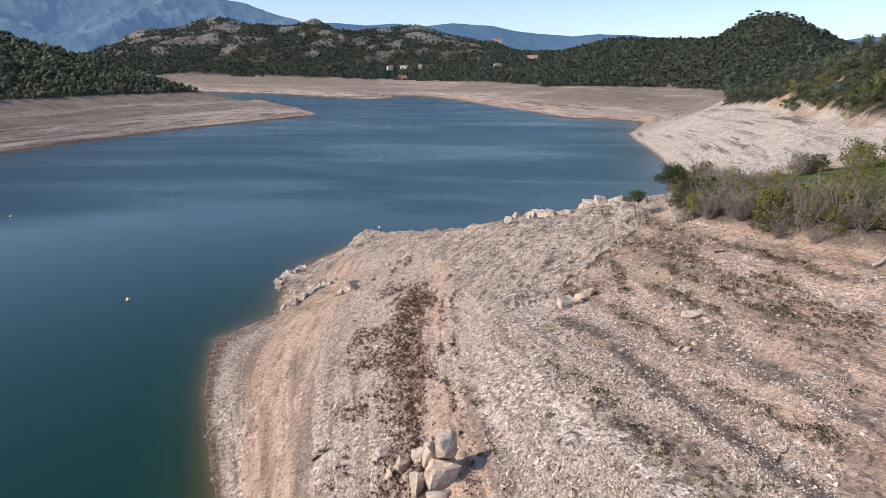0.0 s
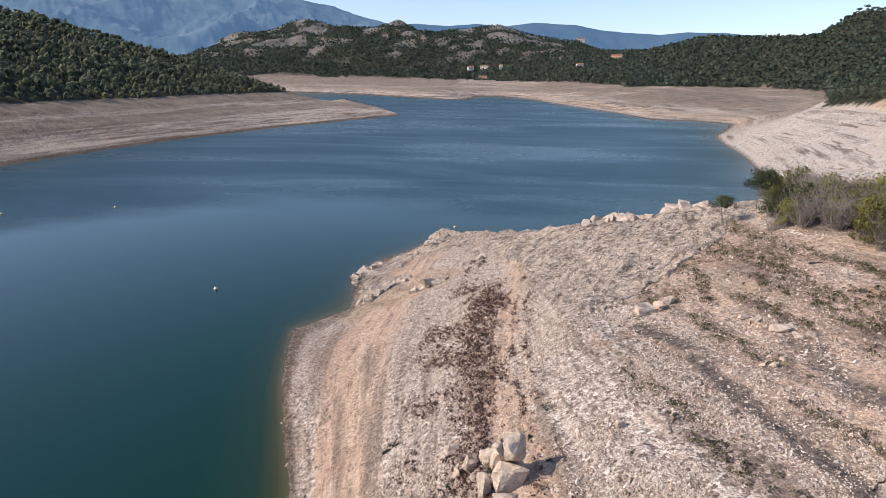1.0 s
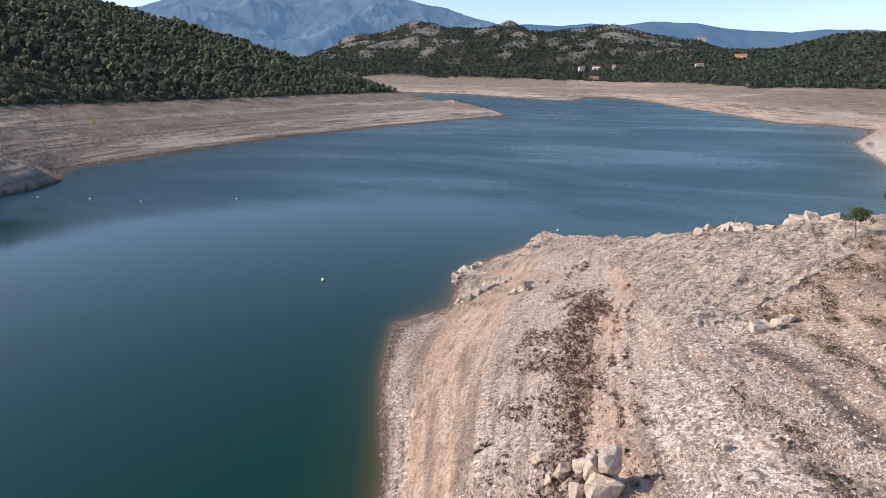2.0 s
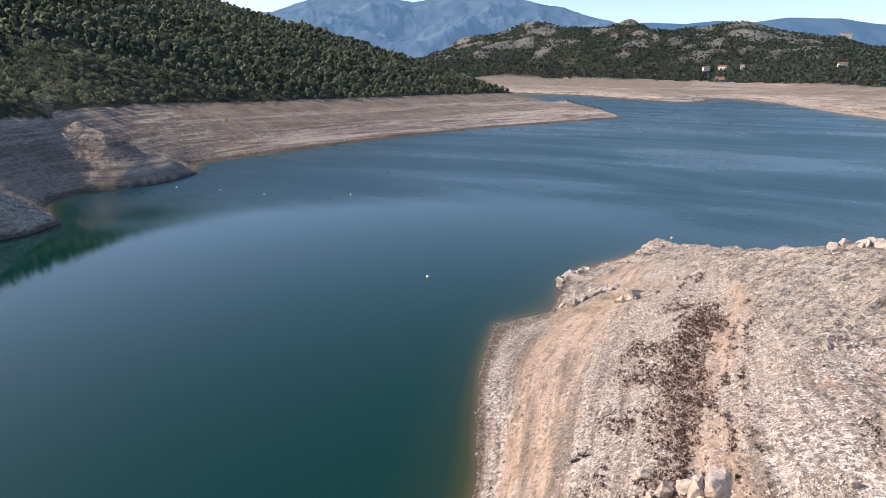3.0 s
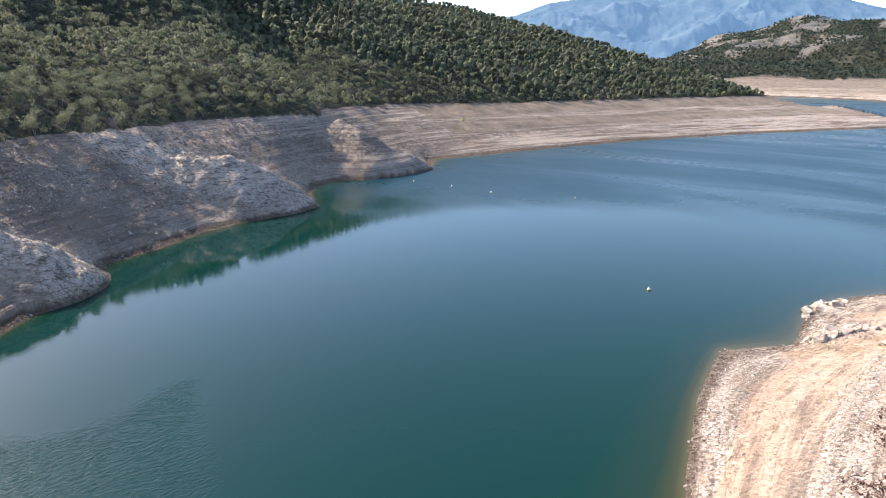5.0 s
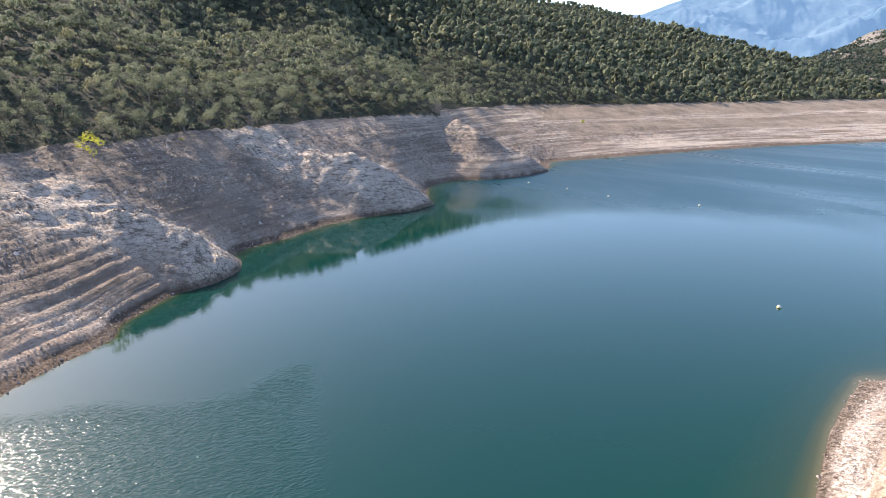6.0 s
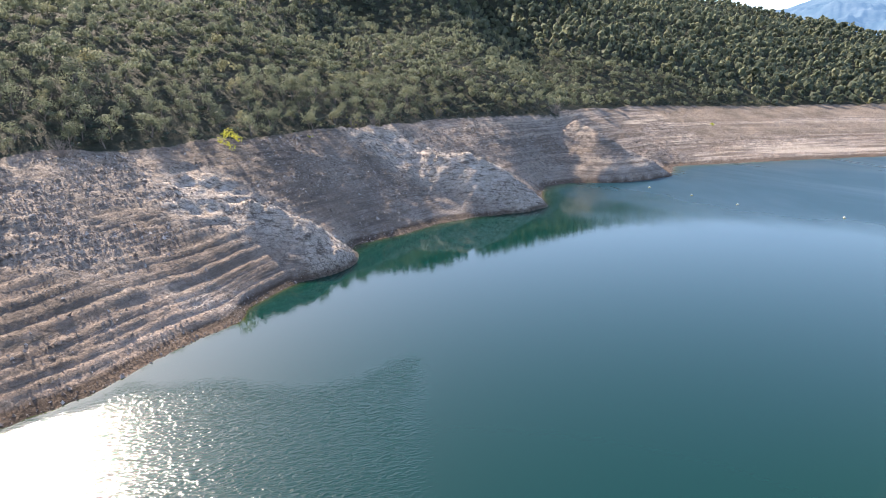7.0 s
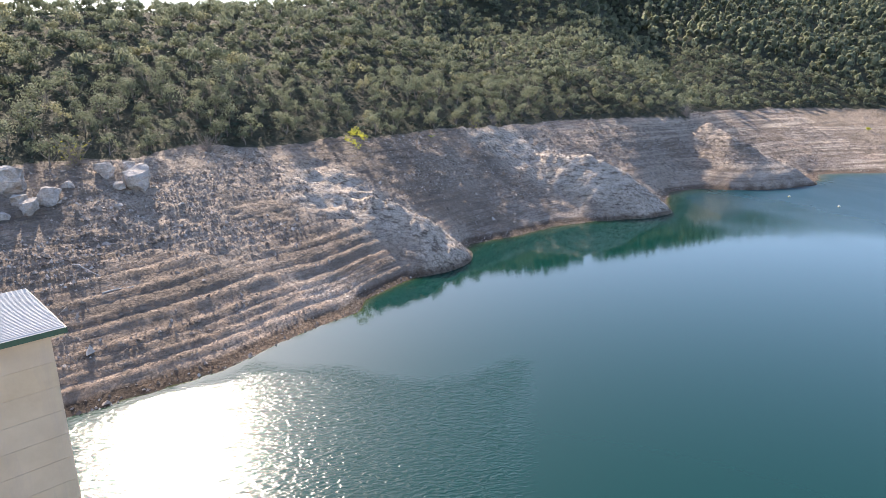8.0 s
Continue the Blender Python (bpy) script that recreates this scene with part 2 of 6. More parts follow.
def zones(x, y):
    """How far a place is forest, bare rock, orange soil or grass (each 0 to 1)."""
    near = 5 - 3 * smooth(40, 70, x)
    jx = x + near * fbm(x, y, 14, 2, 5)
    jy = y + near * fbm(x, y, 14, 2, 8)
    forest = (inside(LEFT_FOREST, jx, jy) | inside(FAR_FOREST, jx, jy) | inside(RIGHT_FOREST, jx, jy)).astype(float)
    d_out = np.minimum(line_distance(OUTCROPS[0], x, y), line_distance(OUTCROPS[1], x, y) + 1.5)
    rock = smooth(14, 5, d_out + 9 * fbm(x, y, 7, 3, 31))
    rock = np.maximum(rock, smooth(12, 5, line_distance(PENINSULA_EDGE, x, y) + 8 * fbm(x, y, 6, 3, 3)) * (y > 60))
    rock = np.maximum(rock, smooth(0.0, 0.2, fbm(x, y, 22, 3, 91)) * (x < -60) * (y < 120) * 0.35)
    rock = np.maximum(rock, 0.9 * inside(ROCK_TOP, x + 3 * fbm(x, y, 6, 3, 15), y + 4 * fbm(x, y, 6, 3, 16)))
    point = line_distance(PENINSULA_SHORE[9:17], x, y)
    rock = np.maximum(rock, smooth(7, 3, point + 7 * fbm(x, y, 5, 3, 99)) * (y > 70))
    rock = np.maximum(rock, 0.6 * smooth(0.0, 0.15, fbm(x, y, 40, 3, 96)) * (x > 0) * (y > 440) * (y < 900))
    rock = np.maximum(rock, 0.75 * smooth(-0.2, 0.1, fbm(x, y, 25, 3, 95)) * (x > 66) * (y > 130) * (y < 400))
    soil = (inside(ORANGE_SLOPE, jx, jy) | inside(GREY_SLOPE, jx, jy)) * smooth(-0.08, 0.06, fbm(x, y, 16, 3, 97))
    forest = forest * (1 - soil)
    soil = np.maximum(soil, 0.8 * smooth(1.9, 0.6, line_distance([(16.4, 51), (19.5, 48.4), (20.6, 45.5)], x, y) + 2 * fbm(x, y, 3, 3, 98)))
    soil = np.maximum(soil, 0.85 * smooth(4.2, 2.0, line_distance([(-19.5, 71), (-15, 73), (-10.5, 75.5), (-12.5, 79)], x, y) + 4 * fbm(x, y, 4, 3, 94)))
    grass = (inside(GRASS, jx, jy)).astype(float)
    return forest, rock, soil, grass


def ground_height(x, y):
    """The height of the ground, with terraces, ribs and lumps."""
    z = base_height(x, y)
    r = np.hypot(x, y)
    forest, rock, soil, grass = zones(x, y)
    near_out = line_distance(OUTCROPS[0], x, y) < 40
    near_out |= line_distance(OUTCROPS[1], x, y) < 40
    near_out |= line_distance(HEADLAND, x, y) < 40
    if near_out.any():
        xo, yo = x[near_out], y[near_out]
        rib = np.maximum(roof_over(OUTCROPS[0], xo, yo, 0.85), roof_over(OUTCROPS[1], xo, yo, 0.75))
        rib = np.maximum(rib, roof_over(HEADLAND, xo, yo, 0.6))
        rib = rib + 1.2 * fbm(xo, yo, 6, 3, 33)
        zo = z[near_out]
        up = rib - zo
        z[near_out] = zo + np.where(up > 0, up, 0) * smooth(-1, 0.6, zo + up * 0.3)
    bare = 1 - forest
    land = smooth(0.1, 1.2, z)
    # strand terraces cut by the falling water
    left = smooth(-30, -60, x)
    low = left * smooth(34, 16, y) * smooth(11.5, 8.5, z)
    p = 1.05
    wob = 1.9 * fbm(x, y, 34, 3, 61) + (0.4 - 0.26 * low) * fbm(x, y, 7, 3, 62)
    q = z / p + wob
    step = (np.floor(q) + smooth(0.42, 0.7, q - np.floor(q)) - wob) * p
    keep = bare * land * (1 - 0.8 * rock) * (1 - grass) * (z < 17.2) * ((0.10 + 0.2 * low) * (0.15 + 1.1 * vnoise(x / 11, y / 11, 64)) + 0.3 * low * smooth(8, 5, z) * smooth(0.35, 0.75, vnoise(np.floor(q) * 5.3, x / 40 + 7.1, 66)) * smooth(0.2, 0.6, vnoise(x / 13, y / 13, 65)))
    chalk = smooth(55, 75, x) * smooth(60, 95, y)
    keep = keep * np.where(r > 420, 0.4, 1) * (1 - chalk)
    z = z + np.clip(keep, 0, 0.95) * (step - z)
    p = 0.62
    q = z / p + wob * 1.7
    fine = (np.floor(q) + smooth(0.2, 0.75, q - np.floor(q)) - wob * 1.7) * p
    z = z + bare * land * (1 - rock) * (1 - grass) * (z < 17.2) * (0.25 + 0.5 * left) * (1 - 0.9 * chalk) * (fine - z)
    z = z + bare * land * chalk * smooth(420, 330, r) * (1.6 * (ridged(0.8 * x + 0.6 * y, 0.5 * (0.8 * y - 0.6 * x), 9, 4, 59) - 0.6))
    # lumps and ribs
    z = z + land * bare * (1 - grass) * (0.5 * fbm(x, y, 9, 3, 71) + (0.28 + 0.35 * left * (1 - 0.8 * low)) * smooth(300, 130, r) * fbm(x, y, 2.2, 2, 72) + 0.2 * smooth(95, 50, r) * fbm(x, y, 0.8, 2, 73)) * np.clip(1 - rock, 0.3, 1)
    u, v = 0.95 * x - 0.3 * y, 0.3 * x + 0.95 * y
    top = rock * smooth(-30, -10, x) * (y < 100)
    z = z + top * 0.85 * (ridged(u, v / 2.6, 2.3, 3, 75) - 0.6)
    z = z + bare * smooth(430, 560, r) * smooth(1.5, 4, z) * (3.0 * fbm(x, y, 70, 4, 57) + 2.0 * (ridged(x, y, 45, 3, 58) - 0.6))
    scrap = left * smooth(6, 11, z) * (z < 18) * bare
    z = z + scrap * (0.65 * (ridged(x + 0.5 * y, y - 0.5 * x, 5.5, 4, 74) - 0.6))
    z = z + smooth(0.2, 2.0, z) * rock * (1 - 0.6 * top) * (1.7 * (ridged(x + 0.6 * y, y - 0.5 * x, 4.5, 4, 81) - 0.62) + 0.5 * fbm(x, y, 1.5, 2, 83))
    z = z + forest * (3.2 * fbm(x, y, 38, 4, 51)) * smooth(0, 25, line_distance(LEFT_TREELINE, x, y))
    far = smooth(900, 1500, r) * forest
    edge = smooth(20, 260, line_distance(ROCKY_CREST, x, y)) * smooth(20, 200, line_distance(EAST_CREST, x, y))
    dip = 1 - 0.75 * smooth(-60, 40, x) * smooth(420, 260, x)
    z = z + far * dip * (0.25 + 0.75 * edge) * (26 * fbm(x, y, 260, 5, 55) + 36 * (ridged(x, y, 190, 5, 56) - 0.6))
    return z

# ---- materials ----
def material(name):
    m = bpy.data.materials.new(name)
    m.use_nodes = True
    nt = m.node_tree
    return m, nt, nt.nodes["Principled BSDF"]


def N(nt, kind, **kw):
    n = nt.nodes.new(kind)
    for k, v in kw.items():
        if k in n.inputs:
            n.inputs[k].default_value = v
    return n


def position(nt, sx=1, sy=1, sz=1):
    g = nt.nodes.new("ShaderNodeNewGeometry")
    mp = nt.nodes.new("ShaderNodeMapping")
    mp.inputs["Scale"].default_value = (sx, sy, sz)
    nt.links.new(g.outputs["Position"], mp.inputs["Vector"])
    return mp.outputs[0]


def noise_tex(nt, vec, scale, detail=4, rough=0.55, distort=0.0):
    n = nt.nodes.new("ShaderNodeTexNoise")
    n.inputs["Scale"].default_value, n.inputs["Detail"].default_value = scale, detail
    n.inputs["Roughness"].default_value, n.inputs["Distortion"].default_value = rough, distort
    nt.links.new(vec, n.inputs["Vector"])
    return n.outputs["Fac"]


def ramp(nt, fac, *stops):
    n = nt.nodes.new("ShaderNodeValToRGB")
    el = n.color_ramp.elements
    while len(el) < len(stops):
        el.new(0.5)
    for e, (p, c) in zip(el, stops):
        e.position = p
        e.color = (*c, 1) if len(c) == 3 else c
    nt.links.new(fac, n.inputs[0])
    return n.outputs[0]


def grey(nt, fac, lo, hi):
    if lo > hi:
        return ramp(nt, fac, (hi, (1, 1, 1)), (lo, (0, 0, 0)))
    return ramp(nt, fac, (lo, (0, 0, 0)), (hi, (1, 1, 1)))


def mix(nt, fac, a, b, mode="MIX"):
    n = nt.nodes.new("ShaderNodeMix")
    n.data_type = "RGBA"
    n.blend_type = mode
    for sock, v in ((n.inputs[0], fac), (n.inputs[6], a), (n.inputs[7], b)):
        if isinstance(v, (int, float)):
            sock.default_value = v
        elif isinstance(v, tuple):
            sock.default_value = (*v, 1)
        else:
            nt.links.new(v, sock)
    return n.outputs[2]


def math_node(nt, op, a, b=0.0):
    n = nt.nodes.new("ShaderNodeMath")
    n.operation = op
    for sock, v in ((n.inputs[0], a), (n.inputs[1], b)):
        if isinstance(v, (int, float)):
            sock.default_value = v
        else:
            nt.links.new(v, sock)
    return n.outputs[0]


def attr(nt, name):
    n = nt.nodes.new("ShaderNodeAttribute")
    n.attribute_name = name
    return n.outputs["Fac"]


def bump(nt, height, strength, dist, bsdf):
    n = nt.nodes.new("ShaderNodeBump")
    n.inputs["Strength"].default_value, n.inputs["Distance"].default_value = strength, dist
    nt.links.new(height, n.inputs["Height"])
    nt.links.new(n.outputs[0], bsdf.inputs["Normal"])


def turned(nt, angle, sx, sy, sz):
    """The place, turned about the upright and then scaled."""
    g = nt.nodes.new("ShaderNodeNewGeometry")
    r = nt.nodes.new("ShaderNodeVectorRotate")
    r.rotation_type = "Z_AXIS"
    r.inputs["Angle"].default_value = angle
    mp = nt.nodes.new("ShaderNodeMapping")
    mp.inputs["Scale"].default_value = (sx, sy, sz)
    nt.links.new(g.outputs["Position"], r.inputs["Vector"])
    nt.links.new(r.outputs[0], mp.inputs["Vector"])
    return mp.outputs[0]


def cells(nt, vec, scale, out="Color"):
    n = nt.nodes.new("ShaderNodeTexVoronoi")
    n.inputs["Scale"].default_value = scale
    nt.links.new(vec, n.inputs["Vector"])
    return n.outputs[out]


def facets(nt, vec, scale):
    """Height of flat, randomly tilted facets, as broken rock has."""
    v = nt.nodes.new("ShaderNodeTexVoronoi")
    v.inputs["Scale"].default_value = scale
    nt.links.new(vec, v.inputs["Vector"])
    d, c, dot = (nt.nodes.new("ShaderNodeVectorMath") for _ in range(3))
    d.operation, c.operation, dot.operation = "SUBTRACT", "SUBTRACT", "DOT_PRODUCT"
    nt.links.new(vec, d.inputs[0])
    nt.links.new(v.outputs["Position"], d.inputs[1])
    nt.links.new(v.outputs["Color"], c.inputs[0])
    c.inputs[1].default_value = (0.5, 0.5, 0.5)
    nt.links.new(d.outputs[0], dot.inputs[0])
    nt.links.new(c.outputs[0], dot.inputs[1])
    return dot.outputs["Value"]


def gaps(nt, vec, scale, width):
    """1 in the joints between broken pieces, 0 on them."""
    v = nt.nodes.new("ShaderNodeTexVoronoi")
    v.feature = "DISTANCE_TO_EDGE"
    v.inputs["Scale"].default_value = scale
    nt.links.new(vec, v.inputs["Vector"])
    return grey(nt, v.outputs["Distance"], width, width * 0.3)


def ground_material():
    m, nt, b = material("ground")
    p = position(nt)
    lev = nt.nodes.new("ShaderNodeCombineXYZ")
    xyz = nt.nodes.new("ShaderNodeSeparateXYZ")
    nt.links.new(p, xyz.inputs[0])
    nt.links.new(math_node(nt, "MULTIPLY", xyz.outputs[0], 0.03), lev.inputs[0])
    nt.links.new(math_node(nt, "MULTIPLY", xyz.outputs[1], 0.03), lev.inputs[1])
    nt.links.new(attr(nt, "level"), lev.inputs[2])
    mid, fine = noise_tex(nt, p, 0.35, 6, 0.65), noise_tex(nt, p, 3.2, 5, 0.7)
    speckle = noise_tex(nt, p, 9.0, 3, 0.7)
    # bare lake bank: pinkish sandy soil under pale angular rubble
    soil = ramp(nt, mid, (0.3, (0.50, 0.345, 0.24)), (0.55, (0.63, 0.465, 0.345)), (0.75, (0.66, 0.52, 0.40)))
    # dark specks painted into the soil imitate tiny shadows among the stones
    soil = mix(nt, math_node(nt, "MULTIPLY", grey(nt, speckle, 0.54, 0.42), 0.45), soil, (0.24, 0.165, 0.12))
    jit = nt.nodes.new("ShaderNodeTexNoise")
    jit.inputs["Scale"].default_value = 5.0
    nt.links.new(p, jit.inputs["Vector"])
    wv = nt.nodes.new("ShaderNodeVectorMath")
    wv.operation = "MULTIPLY_ADD"
    wv.inputs[1].default_value = (0.16, 0.16, 0.16)
    nt.links.new(jit.outputs["Color"], wv.inputs[0])
    nt.links.new(p, wv.inputs[2])
    wob = wv.outputs[0]
    c1 = nt.nodes.new("ShaderNodeSeparateColor")
    nt.links.new(cells(nt, wob, 4.4), c1.inputs[0])
    c2 = nt.nodes.new("ShaderNodeSeparateColor")
    nt.links.new(cells(nt, p, 2.6), c2.inputs[0])
    rubble = ramp(nt, c1.outputs[0], (0.0, (0.27, 0.205, 0.16)), (0.25, (0.56, 0.455, 0.37)), (0.7, (0.74, 0.645, 0.555)), (1.0, (0.83, 0.77, 0.70)))
    # joints and specks darkened in colour imitate shade between the stones
    rubble = mix(nt, math_node(nt, "MULTIPLY", gaps(nt, wob, 4.4, 0.10), 0.3), rubble, (0.13, 0.095, 0.07))
    rubble = mix(nt, math_node(nt, "MULTIPLY", c2.outputs[1], 0.35), rubble, (0.40, 0.32, 0.255))
    rubble = mix(nt, math_node(nt, "MULTIPLY", grey(nt, speckle, 0.50, 0.40), 0.8), rubble, (0.13, 0.095, 0.07))
    band = noise_tex(nt, lev.outputs[0], 1.0, 5, 0.65)
    band2 = noise_tex(nt, lev.outputs[0], 3.6, 4, 0.6)
    cover = math_node(nt, "ADD", math_node(nt, "MULTIPLY", noise_tex(nt, p, 0.22, 7, 0.75), 0.45), math_node(nt, "MULTIPLY", noise_tex(nt, lev.outputs[0], 2.6, 5, 0.7), 0.35))
    cover = math_node(nt, "ADD", cover, math_node(nt, "MULTIPLY", c1.outputs[1], 0.12))
    cover = math_node(nt, "ADD", cover, math_node(nt, "MULTIPLY", attr(nt, "stony"), 0.4))
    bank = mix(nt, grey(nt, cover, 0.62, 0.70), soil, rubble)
    # strand lines follow the old levels of the water
    bank = mix(nt, math_node(nt, "MULTIPLY", grey(nt, band, 0.52, 0.62), 0.62), bank, (0.17, 0.13, 0.10))
    bank = mix(nt, math_node(nt, "MULTIPLY", grey(nt, band2, 0.42, 0.32), 0.45), bank, (0.60, 0.47, 0.37))
    bank = mix(nt, math_node(nt, "MULTIPLY", attr(nt, "old"), 0.82), bank, ramp(nt, noise_tex(nt, p, 0.7, 7, 0.75), (0.3, (0.095, 0.07, 0.052)), (0.5, (0.19, 0.145, 0.11)), (0.7, (0.30, 0.235, 0.18))))
    streak = math_node(nt, "MULTIPLY", grey(nt, noise_tex(nt, lev.outputs[0], 5.5, 4, 0.6), 0.53, 0.60), grey(nt, noise_tex(nt, p, 1.1, 6, 0.8), 0.40, 0.60))
    bank = mix(nt, math_node(nt, "MULTIPLY", streak, 0.8), bank, (0.185, 0.145, 0.10))
    dots = math_node(nt, "MULTIPLY", grey(nt, noise_tex(nt, p, 2.7, 4, 0.7), 0.55, 0.63), grey(nt, noise_tex(nt, p, 0.14, 5, 0.6), 0.45, 0.62))
    bank = mix(nt, math_node(nt, "MULTIPLY", dots, 0.75), bank, (0.15, 0.115, 0.08))
    bank = mix(nt, attr(nt, "pale"), bank, ramp(nt, noise_tex(nt, p, 0.5, 7, 0.75), (0.34, (0.36, 0.30, 0.245)), (0.48, (0.60, 0.53, 0.46)), (0.66, (0.74, 0.69, 0.63))))
    # thin dark beds and brown dead growth on the older bank
    bed = noise_tex(nt, position(nt, 0.10, 0.10, 2.0), 1.0, 7, 0.72, 0.3)
    bank = mix(nt, math_node(nt, "MULTIPLY", attr(nt, "old"), math_node(nt, "MULTIPLY", grey(nt, bed, 0.48, 0.41), 0.85)), bank, (0.115, 0.09, 0.07))
    strand = noise_tex(nt, position(nt, 0.016, 0.016, 0.95), 1.0, 6, 0.72, 0.9)
    bank = mix(nt, math_node(nt, "MULTIPLY", attr(nt, "strand"), math_node(nt, "MULTIPLY", grey(nt, strand, 0.48, 0.42), 0.9)), bank, (0.17, 0.13, 0.095))
    bank = mix(nt, math_node(nt, "MULTIPLY", attr(nt, "strand"), math_node(nt, "MULTIPLY", grey(nt, strand, 0.53, 0.60), 0.75)), bank, (0.62, 0.51, 0.39))
    dead = grey(nt, noise_tex(nt, p, 0.11, 7, 0.75, 0.4), 0.50, 0.60)
    bank = mix(nt, math_node(nt, "MULTIPLY", attr(nt, "old"), math_node(nt, "MULTIPLY", dead, 0.7)), bank, ramp(nt, speckle, (0.35, (0.09, 0.068, 0.05)), (0.65, (0.27, 0.21, 0.16))))
    # weathered faces, and clefts with their shade painted in, on the steeper, older bank
    cleft = noise_tex(nt, position(nt, 1.0, 1.0, 2.6), 0.75, 8, 0.74, 0.6)
    bank = mix(nt, math_node(nt, "MULTIPLY", attr(nt, "rough"), math_node(nt, "MULTIPLY", grey(nt, cleft, 0.50, 0.40), 0.8)), bank, (0.10, 0.085, 0.072))
    bank = mix(nt, math_node(nt, "MULTIPLY", attr(nt, "rough"), math_node(nt, "MULTIPLY", grey(nt, cleft, 0.55, 0.64), 0.45)), bank, (0.44, 0.365, 0.285))
    # dry weeds in stripes
    weeds = ramp(nt, fine, (0.35, (0.12, 0.072, 0.058)), (0.65, (0.31, 0.21, 0.165)))
    bank = mix(nt, math_node(nt, "MULTIPLY", attr(nt, "weed"), grey(nt, noise_tex(nt, p, 1.8, 5, 0.8), 0.36, 0.64)), bank, weeds)
    char = math_node(nt, "MULTIPLY", attr(nt, "char"), grey(nt, noise_tex(nt, p, 1.6, 5, 0.75), 0.26, 0.44))
    bank = mix(nt, char, bank, ramp(nt, speckle, (0.3, (0.06, 0.05, 0.045)), (0.7, (0.16, 0.135, 0.115))))
    c3 = nt.nodes.new("ShaderNodeSeparateColor")
    nt.links.new(cells(nt, p, 0.9), c3.inputs[0])
    rockn = noise_tex(nt, p, 0.6, 7, 0.7)
    rockc = ramp(nt, rockn, (0.34, (0.27, 0.21, 0.155)), (0.43, (0.50, 0.405, 0.305)), (0.62, (0.70, 0.585, 0.465)))
    rockc = mix(nt, math_node(nt, "MULTIPLY", c3.outputs[0], 0.45), rockc, (0.52, 0.44, 0.37))
    rockc = mix(nt, math_node(nt, "MULTIPLY", math_node(nt, "MAXIMUM", gaps(nt, wob, 0.7, 0.045), gaps(nt, wob, 2.1, 0.06)), 0.75), rockc, (0.13, 0.11, 0.095))
    seam = noise_tex(nt, turned(nt, 0.305, 1.0, 0.3, 1.0), 1.5, 5, 0.65, 0.5)
    rockc = mix(nt, math_node(nt, "MULTIPLY", grey(nt, seam, 0.45, 0.40), 0.85), rockc, (0.14, 0.105, 0.08))
    rockc = mix(nt, math_node(nt, "MULTIPLY", grey(nt, seam, 0.54, 0.63), 0.5), rockc, (0.75, 0.635, 0.515))
    rockc = mix(nt, math_node(nt, "MULTIPLY", attr(nt, "pale"), 0.7), rockc, ramp(nt, seam, (0.38, (0.33, 0.275, 0.22)), (0.46, (0.70, 0.61, 0.52)), (0.62, (0.80, 0.745, 0.68))))
    col = mix(nt, attr(nt, "rock"), bank, rockc)
    col = mix(nt, attr(nt, "soil"), col, ramp(nt, mid, (0.35, (0.34, 0.235, 0.15)), (0.7, (0.56, 0.44, 0.32))))
    # the dull plain, and tree shade painted on the spit's upper bank
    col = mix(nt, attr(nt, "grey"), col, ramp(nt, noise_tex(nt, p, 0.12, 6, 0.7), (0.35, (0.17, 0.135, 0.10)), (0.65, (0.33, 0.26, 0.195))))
    col = mix(nt, attr(nt, "grass"), col, ramp(nt, noise_tex(nt, p, 0.25, 6, 0.7), (0.3, (0.055, 0.085, 0.025)), (0.5, (0.085, 0.12, 0.03)), (0.62, (0.17, 0.13, 0.06)), (0.8, (0.3, 0.22, 0.13))))
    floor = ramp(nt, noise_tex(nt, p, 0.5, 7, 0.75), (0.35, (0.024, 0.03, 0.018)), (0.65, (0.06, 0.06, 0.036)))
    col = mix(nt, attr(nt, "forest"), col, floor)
    crag = ramp(nt, noise_tex(nt, p, 0.03, 6, 0.7), (0.35, (0.07, 0.07, 0.062)), (0.65, (0.21, 0.20, 0.178)))
    col = mix(nt, attr(nt, "crag"), col, crag)
    col = mix(nt, attr(nt, "wet"), col, mix(nt, 1.0, col, (0.36, 0.33, 0.30), "MULTIPLY"))
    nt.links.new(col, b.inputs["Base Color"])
    b.inputs["Roughness"].default_value = 0.92
    b.inputs["Specular IOR Level"].default_value = 0.2
    h = math_node(nt, "ADD", math_node(nt, "MULTIPLY", fine, 0.9), math_node(nt, "MULTIPLY", mid, 1.2))
    h = math_node(nt, "ADD", h, math_node(nt, "MULTIPLY", facets(nt, wob, 4.4), 6.5))
    hard = math_node(nt, "MAXIMUM", attr(nt, "rough"), math_node(nt, "MAXIMUM", attr(nt, "rock"), math_node(nt, "MULTIPLY", attr(nt, "pale"), 0.45)))
    tall = position(nt, 1.0, 1.0, 1.7)
    big = math_node(nt, "ADD", math_node(nt, "MULTIPLY", facets(nt, tall, 0.75), 5.5), math_node(nt, "MULTIPLY", facets(nt, tall, 2.2), 4.5))
    h = math_node(nt, "ADD", h, math_node(nt, "MULTIPLY", big, hard))
    h = math_node(nt, "ADD", h, math_node(nt, "MULTIPLY", math_node(nt, "MULTIPLY", bed, attr(nt, "old")), 2.5))
    h = math_node(nt, "ADD", h, math_node(nt, "MULTIPLY", speckle, 0.35))
    h = math_node(nt, "ADD", h, math_node(nt, "MULTIPLY", math_node(nt, "MULTIPLY", attr(nt, "rock"), rockn), 2.2))
    h = math_node(nt, "ADD", h, math_node(nt, "MULTIPLY", math_node(nt, "MULTIPLY", attr(nt, "rock"), seam), 3.0))
